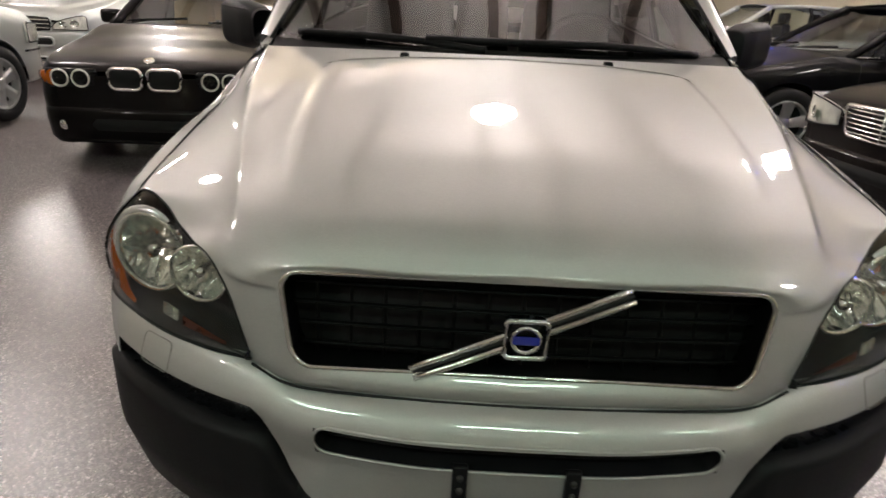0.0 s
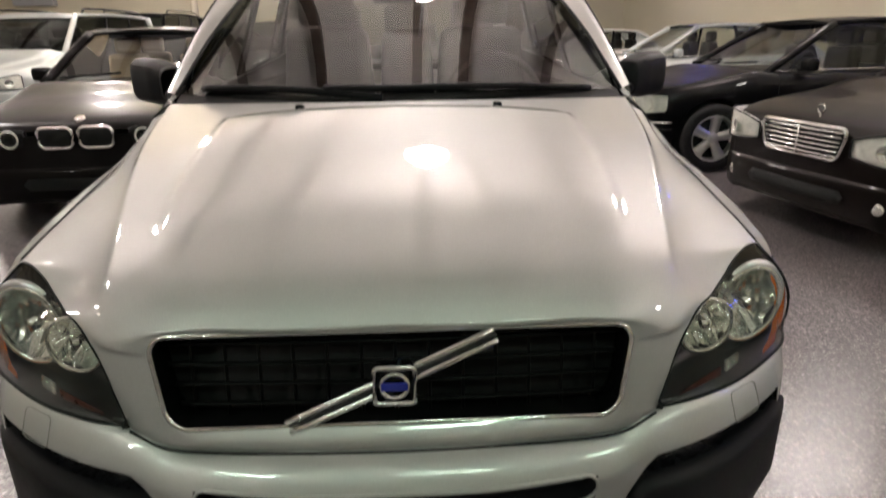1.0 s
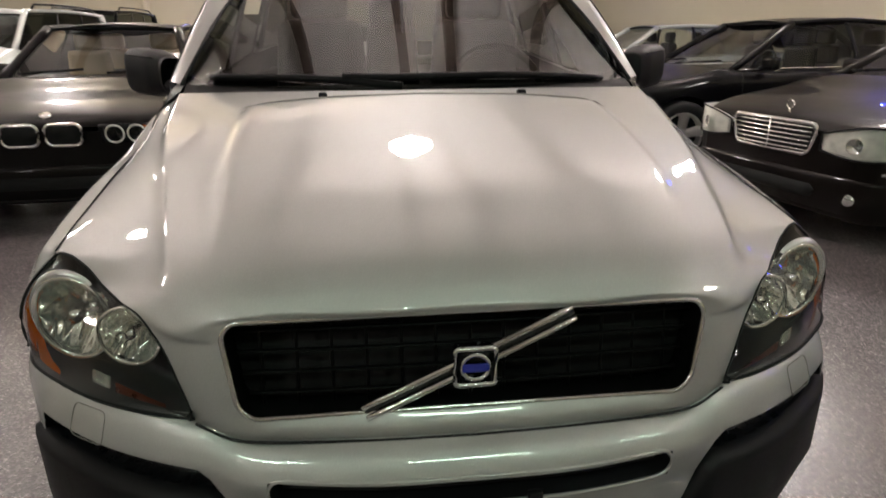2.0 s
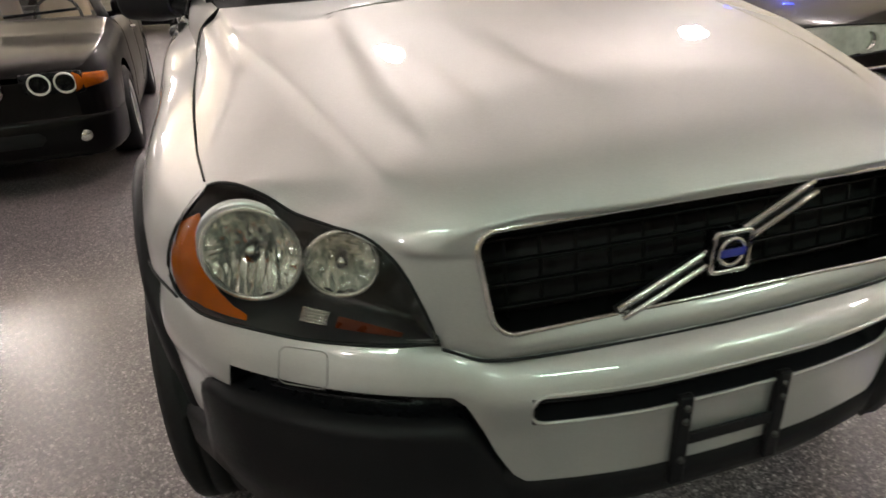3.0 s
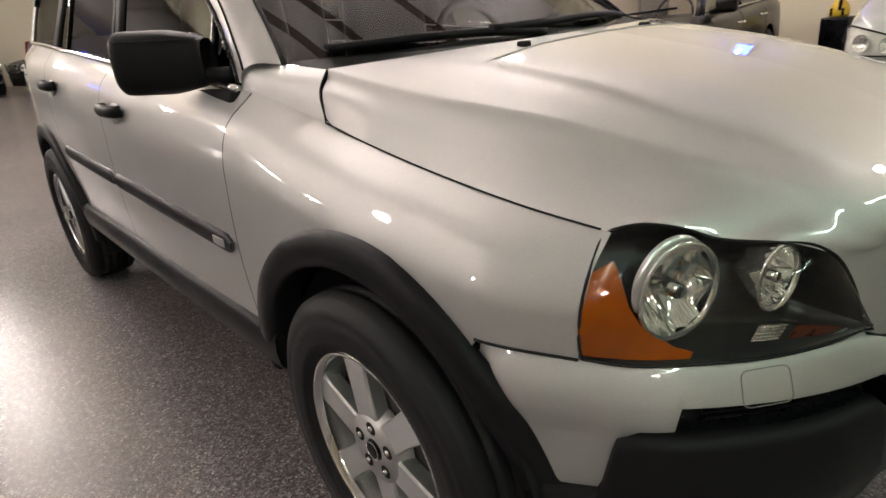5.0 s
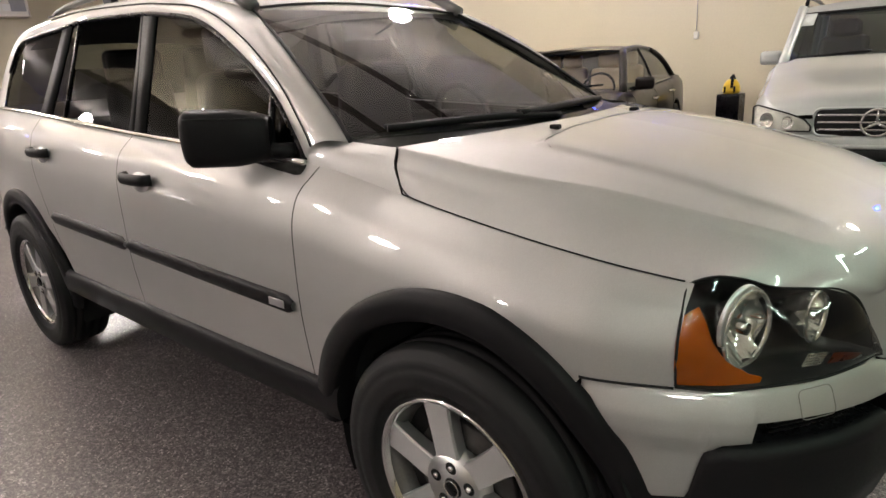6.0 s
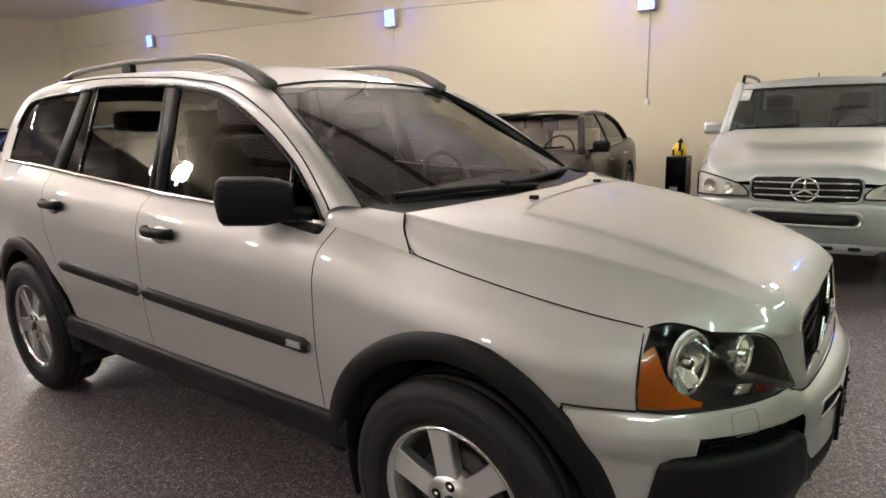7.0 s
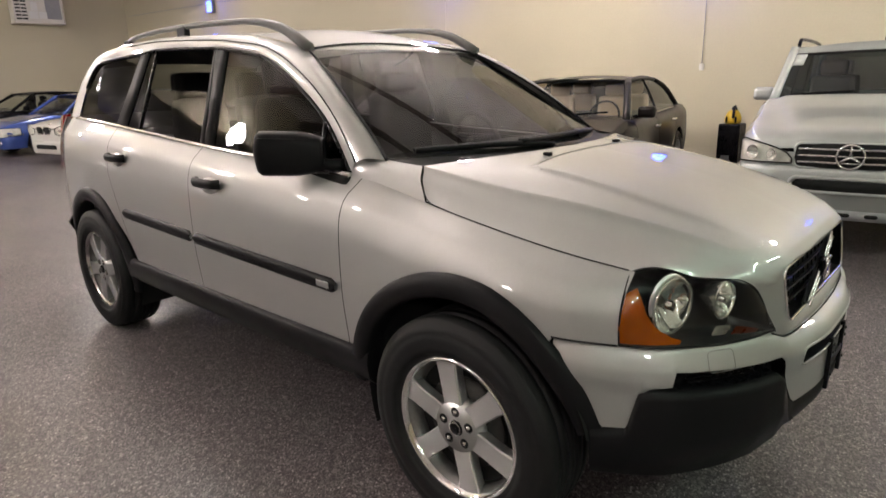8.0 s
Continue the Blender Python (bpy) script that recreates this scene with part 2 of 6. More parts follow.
def spline(points, n, sharp=False):
    """n points along a smooth curve through the given ones, evenly by chord length."""
    p = np.asarray(points, float)
    s = np.concatenate(([0], np.cumsum(np.linalg.norm(np.diff(p, axis=0), axis=1) + 1e-9)))
    u = np.linspace(0, s[-1], n)
    if sharp:
        return np.stack([np.interp(u, s, p[:, k]) for k in range(p.shape[1])], 1)
    out = []
    m = np.zeros_like(p)
    m[1:-1] = (p[2:] - p[:-2]) / (s[2:] - s[:-2])[:, None]
    m[0], m[-1] = (p[1] - p[0]) / (s[1] - s[0]), (p[-1] - p[-2]) / (s[-1] - s[-2])
    for v in u:
        i = min(max(np.searchsorted(s, v) - 1, 0), len(p) - 2)
        h = s[i + 1] - s[i]
        t = (v - s[i]) / h
        out.append((2 * t**3 - 3 * t**2 + 1) * p[i] + (t**3 - 2 * t**2 + t) * h * m[i] + (3 * t**2 - 2 * t**3) * p[i + 1] + (t**3 - t**2) * h * m[i + 1])
    return np.array(out)


def tube(path, radius, sides=8, closed=False, flat=1.0, up=(0, 0, 1)):
    """A round or flattened bar along a path."""
    p = np.asarray(path, float)
    n = len(p)
    rows = []
    for i in range(n):
        a = p[(i + 1) % n] if closed or i < n - 1 else p[i]
        b = p[i - 1] if closed or i > 0 else p[i]
        t = Vector(a - b).normalized()
        side = t.cross(Vector(up))
        side = side.normalized() if side.length > 1e-4 else Vector((1, 0, 0))
        top = side.cross(t)
        r = radius[i] if hasattr(radius, "__len__") else radius
        rows.append([tuple(Vector(p[i]) + side * math.cos(2 * math.pi * k / sides) * r * flat + top * math.sin(2 * math.pi * k / sides) * r) for k in range(sides)])
    if closed:
        rows.append(rows[0])
    v, f = grid(rows, closed=True)
    if not closed:
        m = len(v)
        f += [tuple(range(sides))[::-1], tuple(range(m - sides, m))]
    return v, [q[::-1] for q in f]


def lathe(profile, n=48, axis="x", a0=0.0, a1=2 * math.pi):
    """Turns (along, radius) pairs round an axis."""
    rows = []
    full = abs(a1 - a0 - 2 * math.pi) < 1e-6
    for k in range(n if full else n + 1):
        a = a0 + (a1 - a0) * k / n
        c, s = math.cos(a), math.sin(a)
        rows.append([{"x": (h, r * c, r * s), "y": (r * c, h, r * s), "z": (r * c, r * s, h)}[axis] for h, r in profile])
    if full:
        rows.append(rows[0])
    return grid(rows)


def box(size, centre=(0, 0, 0), bevel=0.01, segments=2, taper=None):
    """A bevelled block as a bmesh; taper scales its top."""
    bm = bmesh.new()
    bmesh.ops.create_cube(bm, size=1)
    for v in bm.verts:
        top = v.co.z > 0
        v.co = Vector((v.co.x * size[0], v.co.y * size[1], v.co.z * size[2]))
        if taper and top:
            v.co.x *= taper[0]
            v.co.y *= taper[1]
    if bevel:
        bmesh.ops.bevel(bm, geom=bm.edges[:], offset=min(bevel, min(size) * 0.49), segments=segments, affect="EDGES", profile=0.6)
    bmesh.ops.translate(bm, verts=bm.verts, vec=centre)
    bm.normal_update()
    for f in bm.faces:
        f.smooth = bool(bevel) and max(abs(f.normal.x), abs(f.normal.y), abs(f.normal.z)) < 0.995
    return bm


def bowed_plate(w, h, r, y, bow, z, deep=0.02, n=25):
    """A rounded oblong facing -y, bowed back by bow at its ends."""
    rows = []
    for x in np.linspace(-w / 2, w / 2, n):
        e = max(0.0, abs(x) - (w / 2 - r)) / r
        k = h / 2 - r + r * math.sqrt(max(0.0, 1 - e * e))
        yy = y + bow * (2 * x / w) ** 2
        rows.append([(x, yy + deep, z - k), (x, yy, z - k), (x, yy, z + k), (x, yy + deep, z + k)])
    return grid(rows)


def plate(outline, normal_shift, flip=False):
    """A closed slab from an outline of 3D points, with thickness along a vector."""
    n = len(outline)
    v = [tuple(p) for p in outline] + [tuple(np.asarray(p) + np.asarray(normal_shift)) for p in outline]
    f = [tuple(range(n)), tuple(range(2 * n - 1, n - 1, -1))]
    f += [(i, i + n, (i + 1) % n + n, (i + 1) % n) for i in range(n)]
    if flip:
        f = [q[::-1] for q in f]
    return v, f


def fluted_bowl(r, deep, rnd, strips=6):
    """A lamp reflector facing -y: a bowl pressed in upright flutes, each stepped in height."""
    push = [rnd.uniform(0.004, 0.013) for _ in range(strips)]
    phase = [rnd.uniform(0, 6) for _ in range(strips)]
    rows = []
    for i in range(strips * 5 + 1):
        x = -r + 2 * r * i / (strips * 5)
        k, t = min(i // 5, strips - 1), (i % 5) / 5
        top = math.sqrt(max(0.0, r * r - x * x)) + 0.0004
        row = []
        for u in np.linspace(-1, 1, 25):
            z = u * top
            press = push[k] * math.sin(math.pi * t) * (1 + 0.8 * math.sin(phase[k] + 6.0 * u))
            row.append((x, -0.008 + deep * (1 - (x * x + z * z) / (r * r)) + press, z))
        rows.append(row)
    return grid(rows)


def round_rect(w, h, r, n=6):
    """(a, b) pairs round a rectangle with round corners, centred."""
    out = []
    for cx, cy, a in ((w / 2 - r, h / 2 - r, 0), (-w / 2 + r, h / 2 - r, 90), (-w / 2 + r, -h / 2 + r, 180), (w / 2 - r, -h / 2 + r, 270)):
        for k in range(n + 1):
            t = radians(a + 90 * k / n)
            out.append((cx + r * math.cos(t), cy + r * math.sin(t)))
    return out


# ---- the room ----
def build_room():
    x0, x1, y0, y1 = ROOM["x0"], ROOM["x1"], ROOM["y0"], ROOM["y1"]
    cx, cy, wx, wy = (x0 + x1) / 2, (y0 + y1) / 2, x1 - x0, y1 - y0
    floor = part("floor", box((wx + 0.6, wy + 0.6, 0.2), (cx, cy, -0.1), 0), FLOOR)
    tagged(floor, "grey speckled epoxy garage floor, glossy", "floor", kind="structure")
    top = 6.2
    for name, size, at in (("wall_east", (0.3, wy + 0.6, top), (x1 + 0.15, cy, top / 2)), ("wall_west", (0.3, wy + 0.6, top), (x0 - 0.15, cy, top / 2)),
                           ("wall_north", (wx, 0.3, top), (cx, y1 + 0.15, top / 2)), ("wall_south", (wx, 0.3, top), (cx, y0 - 0.15, top / 2))):
        w = part(name, box(size, at, 0), WALLPAINT)
        tagged(w, "plain cream painted garage wall", "wall", kind="structure")
    # ceiling: higher in front of the boxed beam, with joists under it, and rising gently behind
    def zc(y):
        return 4.3 + 0.033 * y
    high = 5.45
    def slab(ya, za, yb, zb):
        v = [(xx, yy, zz + d) for d in (0.0, 0.2) for yy, zz in ((ya, za), (yb, zb)) for xx in (x0 - 0.3, x1 + 0.3)]
        return v, [(0, 2, 3, 1), (4, 5, 7, 6), (0, 1, 5, 4), (2, 6, 7, 3), (0, 4, 6, 2), (1, 3, 7, 5)]
    pieces = [slab(11.8, zc(11.8), y1 + 0.3, zc(y1 + 0.3)), slab(y0 - 0.3, high, 11.8, high)]
    for x in [-1.48 - 1.65 * k for k in range(9)] + [0.17, 0.97, 2.62]:
        b = [(x + dx, yy, high + dz) for dz in (-0.14, 0.02) for yy in (y0, 11.58) for dx in (-0.08, 0.08)]
        pieces.append((b, [(0, 2, 3, 1), (4, 5, 7, 6), (0, 1, 5, 4), (2, 6, 7, 3), (0, 4, 6, 2), (1, 3, 7, 5)]))
    ceiling = part("ceiling", mesh_from("ceiling", *join(*pieces), smooth=False), CEILPAINT)
    ceiling.data.materials.append(JOIST)
    for k, poly in enumerate(ceiling.data.polygons):
        poly.material_index = 0 if k < 12 else 1
    tagged(ceiling, "white painted ceiling with brown joists", "ceiling", kind="structure")
    beam = part("beam", box((wx, 0.45, 1.62), (cx, 11.8, 4.66), 0.01), WALLPAINT)
    tagged(beam, "deep cream boxed beam across the ceiling", "beam", kind="structure")


def ceiling_lamp(x, y, z=4.15, bright=False):
    t = thing("ceiling_lamp", "glowing white round high-bay lamp hung from the ceiling", "ceiling lamp", pose(x, y, z), group="high-bay lamps")
    top = 5.46 if y < 11.8 else 4.32 + 0.033 * y
    shade = [(0.16, 0.06), (0.13, 0.12), (0.0, 0.20), (-0.1, 0.215), (-0.11, 0.205)]
    part("shade", sheet("shade", lathe(shade, 28, "z")), SHADEGLOW if y > 0 else SHADEDIM, t)
    if y > 0:
        part("top_lens", sheet("top_lens", lathe([(0.15, 0.12), (0.17, 0.115), (0.172, 0.001)], 24, "z")), TOPBRIGHT if bright else TOPGLOW, t, "bright open top of the lamp")
    dome = [(-0.02, 0.210), (-0.1, 0.22), (-0.20, 0.21), (-0.24, 0.18), (-0.25, 0.12), (-0.255, 0.001)]
    part("diffuser", sheet("diffuser", lathe(dome, 28, "z")), LAMPGLOW, t, "glowing white diffuser")
    part("stem", sheet("stem", lathe([(0.14, 0.001), (0.14, 0.02), (top - z, 0.02), (top - z, 0.001)], 10, "z")), STEELGREY, t)
    ld = bpy.data.lights.new("lamp_light", "POINT")
    ld.shadow_soft_size, ld.energy, ld.color = 0.06, (50 if y > 0 else 8 if x > 0 else 75) * LAMP_POWER, (1.0, 0.875, 0.86)
    lo = new("lamp_light", ld)
    lo.parent = t
    lo.matrix_basis = pose(0, 0, -0.32)
    return t


def blue_lamp(x, y, z, turn):
    t = thing("flood_lamp", "small blue LED flood lamp on the wall", "wall lamp", pose(x, y, z, 0, 0, turn), group="blue wall lamps")
    part("body", box((0.30, 0.10, 0.36), (0, -0.09, 0), 0.02), STEELGREY, t)
    part("frame", sheet("frame", tube([(a, -0.145, b) for a, b in round_rect(0.27, 0.32, 0.03)], 0.012, 6, True)), WHITEPLASTIC, t)
    part("lamp_face", box((0.25, 0.012, 0.30), (0, -0.146, 0), 0.004), BLUEGLOW, t, "glowing blue face")
    for a in (-0.06, 0.06):
        part("face_bar", box((0.014, 0.012, 0.30), (a, -0.156, 0), 0.002), STEELGREY, t)
    for b in (-0.05, 0.05):
        part("face_bar", box((0.25, 0.010, 0.014), (0, -0.157, b), 0.002), STEELGREY, t)
    part("bracket", box((0.12, 0.06, 0.05), (0, -0.025, 0), 0.005), STEELGREY, t)
    # added point light: its halo on the wall stands in for lens bloom
    ld = bpy.data.lights.new("blue_halo", "POINT")
    ld.shadow_soft_size, ld.energy, ld.color = 0.02, 16.0, (0.06, 0.08, 1.0)
    lo = new("blue_halo", ld)
    lo.parent = t
    lo.matrix_basis = pose(0, -0.26, 0)
    return t


build_room()
for lx, ly in LAMPS:
    ceiling_lamp(lx, ly, 4.15 if ly < 9 else 3.85 if ly < 12 else 4.55, 3 < lx < 6 and ly < 9)


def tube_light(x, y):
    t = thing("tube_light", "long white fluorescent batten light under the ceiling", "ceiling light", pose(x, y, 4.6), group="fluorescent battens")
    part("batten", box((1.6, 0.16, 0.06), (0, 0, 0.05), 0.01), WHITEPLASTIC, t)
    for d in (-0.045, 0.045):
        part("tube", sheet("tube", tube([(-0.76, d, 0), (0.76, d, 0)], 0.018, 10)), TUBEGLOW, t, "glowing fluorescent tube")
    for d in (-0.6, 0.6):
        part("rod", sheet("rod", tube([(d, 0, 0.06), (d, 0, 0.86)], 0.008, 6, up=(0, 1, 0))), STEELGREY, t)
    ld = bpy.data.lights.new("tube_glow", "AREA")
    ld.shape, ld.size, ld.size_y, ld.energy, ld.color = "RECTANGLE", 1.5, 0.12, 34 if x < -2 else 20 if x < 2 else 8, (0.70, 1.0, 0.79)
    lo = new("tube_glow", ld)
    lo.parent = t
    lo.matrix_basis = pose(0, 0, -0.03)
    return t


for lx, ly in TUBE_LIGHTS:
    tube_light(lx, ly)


# ---- the silver estate car, front at y = 0.05, its right side at x < 0 ----
HUB_F, HUB_R, HUB_Z = 0.905, 3.755, 0.366
STATION = [0.40, 0.59, 0.90, 1.13, 1.43, 2.05, 2.40, 3.10, 3.80, 4.20, 4.42]
K1X = [0.797, 0.868, 0.893, 0.898, 0.900, 0.903, 0.903, 0.902, 0.890, 0.862, 0.815]
K2X = [0.790, 0.862, 0.888, 0.890, 0.893, 0.897, 0.898, 0.896, 0.885, 0.852, 0.800]
K2Z = [0.800, 0.820, 0.850, 0.880, 0.920, 0.950, 0.955, 0.970, 1.000, 1.000, 1.000]
K3X = [0.768, 0.820, 0.845, 0.850, 0.865, 0.872, 0.875, 0.875, 0.862, 0.825, 0.770]
K3Z = [0.868, 0.900, 0.945, 0.975, 1.030, 1.070, 1.085, 1.120, 1.150, 1.160, 1.165]
K4X = [0.722, 0.745, 0.760, 0.758, 0.790, 0.805, 0.808, 0.810, 0.790, 0.755, 0.705]
K4Z = [0.922, 0.945, 0.995, 1.036, 1.100, 1.140, 1.159, 1.208, 1.248, 1.258, 1.262]


def flank_top(y):
    return float(pch(y, STATION, K4Z))


def flank_x(y, z):
    """Half width of the body at a place along it and a height."""
    a = [float(pch(y, STATION, k)) for k in (K1X, K2X, K2Z, K3X, K3Z, K4X, K4Z)]
    return float(pch(z, [0.35, 0.52, 0.72, a[2], a[4], a[6]], [a[0] - 0.03, a[0] - 0.012, a[0], a[1], a[3], a[5]]))


def arch_low(y, r=0.478, sill=0.50):
    z = sill
    for c in (HUB_F, HUB_R):
        if abs(y - c) < r:
            z = max(z, HUB_Z + math.sqrt(r * r - (y - c) ** 2))
    return z


def flank_panel(ya, yb, n=40, m=22, low=arch_low, top=flank_top):
    """A body side panel between two seam lines y(z), right side."""
    rows = []
    for i in range(n + 1):
        u = i / n
        y = ya(0.8) + (yb(0.8) - ya(0.8)) * u
        z0, z1 = low(y), top(y)
        col = []
        for j in range(m + 1):
            z = z0 + (z1 - z0) * j / m
            yy = ya(z) + (yb(z) - ya(z)) * u
            col.append((-flank_x(yy, min(z, flank_top(yy))), yy, z))
        rows.append(col)
    return grid(rows)


def seam_front(z):
    return float(pch(z, [0.45, 0.80, 0.98, 1.05, 1.12], [1.412, 1.425, 1.428, 1.418, 1.40]))


def seam_mid(z):
    return float(pch(z, [0.45, 1.0, 1.2], [2.475, 2.49, 2.455]))


def seam_rear(z):
    return float(pch(z, [0.45, 0.60, 0.85, 1.0, 1.25], [3.235, 3.25, 3.36, 3.42, 3.40]))


# plan line of the front bumper, from the middle round to the wheel arch
BUMP = [(0, 0.058), (0.16, 0.062), (0.32, 0.088), (0.42, 0.118), (0.52, 0.152), (0.61, 0.198), (0.70, 0.262), (0.75, 0.310), (0.81, 0.405), (0.85, 0.485), (0.868, 0.585)]
BUMP_LINE = spline(BUMP, 121)


def bumper_at(u, z, top, push=0.0):
    """A point of the bumper skin: u from 0 in the middle to 1 at the arch, right side."""
    i = min(int(u * 120), 119)
    f = u * 120 - i
    p = BUMP_LINE[i] * (1 - f) + BUMP_LINE[i + 1] * f
    t = BUMP_LINE[i + 1] - BUMP_LINE[i]
    nx, ny = t[1], -t[0]
    k = math.hypot(nx, ny)
    w = max(top - z, 0.0)
    # upright with a round shoulder in the middle, leaning back under the lamps
    lean = min(1, max(0, (p[0] - 0.38) / 0.12))
    steep = float(pch(w, [0, 0.008, 0.022, 0.040, 0.060, 0.085, 0.13, 0.25, 0.4], [-0.056, -0.034, -0.017, -0.006, 0.0, -0.004, -0.012, -0.012, -0.03]))
    easy = float(pch(w, [0, 0.008, 0.022, 0.040, 0.060, 0.085, 0.13, 0.25, 0.4], [-0.027, -0.021, -0.0140, -0.0070, -0.0015, 0.0, -0.008, -0.012, -0.03]))
    d = steep + (easy - steep) * lean + push
    return (-(p[0] + nx / k * d), p[1] + ny / k * d, z)


U_END = float(np.interp(0.472, BUMP_LINE[:, 1], np.arange(121) / 120))


def bump_x(u):
    return float(np.interp(u * 120, range(121), BUMP_LINE[:, 0]))


def bump_top(u):
    return float(pch(bump_x(u), [0, 0.33, 0.37, 0.433, 0.61, 0.81, 0.868], [0.703, 0.703, 0.706, 0.727, 0.732, 0.738, 0.746]))


def bump_low(u):
    """Lower edge of the silver part."""
    x = bump_x(u)
    y = float(np.interp(u * 120, range(121), BUMP_LINE[:, 1]))
    z = float(np.interp(x, [0, 0.33, 0.35, 0.375, 0.412, 0.432, 0.735, 0.740, 0.772, 0.786, 0.795, 0.9], [0.488, 0.492, 0.508, 0.552, 0.645, 0.664, 0.680, 0.640, 0.634, 0.615, 0.512, 0.505]))
    return max(z, arch_low(y, 0.478, 0.3))


def build_estate():
    car = thing("estate_car", "silver estate SUV with black cladding, rear window half open", "car", kind="")
    both = ((1, "right"), (-1, "left"))

    def pair(name, piece, material, parent=car, label="", thick=0.0):
        made = []
        for p in (piece, mirror(piece)):
            me = sheet(name, p)
            if thick:
                solid(me, thick)
            made.append(part(name, me, material, parent, label))
        return made

    g = 0.0022
    rnd = random.Random(4)
    # flanks
    # front fender: above the bumper seam only, back to the door
    rows = []
    for i in range(71):
        u = i / 70
        y = 0.424 + (1.42 - 0.424) * u
        z0 = max(arch_low(y), float(np.interp(y, [0.424, 0.50, 0.59, 0.62], [0.742, 0.745, 0.749, 0.5])))
        z1 = flank_top(y)
        rows.append([])
        for j in range(27):
            z = z0 + (z1 - z0) * j / 26
            yy = y + (seam_front(z) - g - 1.42) * max(0, (u - 0.6) / 0.4)
            rows[-1].append((-flank_x(yy, z), yy, z))
    pair("front_fender", grid(rows), SILVER)
    # cowl corner: from the fender up to the foot of the windscreen pillar
    rows = []
    for i in range(25):
        u = i / 24
        y = 1.135 + (1.47 - 1.135) * u
        zt = flank_top(y)
        a = np.array((-flank_x(y, zt), y, zt))
        b = np.array([float(np.interp(u, [0, 0.45, 1], v)) for v in ((-0.692, -0.716, -0.735), (1.205, 1.352, 1.49), (1.143, 1.157, 1.178))])
        rows.append([tuple(a + (b - a) * t + np.array((-0.012, 0, 0.012)) * math.sin(math.pi * t)) for t in np.linspace(0, 1, 9)])
    pair("cowl_panel", grid(rows), SILVER)
    front_doors = pair("front_door", flank_panel(lambda z: seam_front(z) + g, lambda z: seam_mid(z) - g, 40, 26), SILVER, thick=-0.0)
    rear_doors = pair("rear_door", flank_panel(lambda z: seam_mid(z) + g, lambda z: seam_rear(z) - g, 40, 26), SILVER)
    pair("rear_quarter", flank_panel(lambda z: seam_rear(z) + g, lambda z: 4.42, 44, 26), SILVER)
    # dark lining behind the seams
    for s in (-1, 1):
        rows = [[(s * (flank_x(y, z) - 0.022), y, z) for z in np.linspace(max(arch_low(y), 0.5), flank_top(y) - 0.01, 10)] for y in np.linspace(0.64, 4.3, 70)]
        part("inner_panel", sheet("inner_panel", grid(rows)), GAP, car)

    # ---- rear end
    rows = []
    for z, k in ((0.42, 0.93), (0.55, 0.99), (0.75, 1.0), (1.0, 0.985), (1.16, 0.955), (1.26, 0.92)):
        line = [(0.815 * k - (0.0 if z < 1.1 else 0.0), 4.42), (0.795 * k, 4.50), (0.70 * k, 4.575), (0.45, 4.61), (0.0, 4.625)]
        line = [(a, b - (0.05 if z > 1.2 else 0.0)) for a, b in line]
        half = spline(line, 20)
        rows.append([(-a, b, z) for a, b in half] + [(a, b, z) for a, b in half[::-1][1:]])
    part("tailgate", sheet("tailgate", grid(rows)), SILVER, car)
    rb = [[(x * 1.02, y + 0.035, z) for x, y, z in r] for r in rows[:2]]
    rb = [[(x * 0.99, y, 0.36) for x, y, z in rb[0]]] + rb + [[(x * 0.985, y - 0.04, 0.60) for x, y, z in rb[1]]]
    part("rear_bumper", sheet("rear_bumper", grid(rb)), PLASTIC, car)
    for s in (-1, 1):
        rows = [[(s * x, y, z) for x, y in spline([(0.808 * k, 4.425), (0.792 * k, 4.505), (0.70 * k, 4.585)], 8)] for z, k in ((0.92, 1.0), (1.05, 0.985), (1.2, 0.95), (1.27, 0.93))]
        part("tail_lamp", sheet("tail_lamp", grid(rows)), REDLENS, car, "red tail lamp")

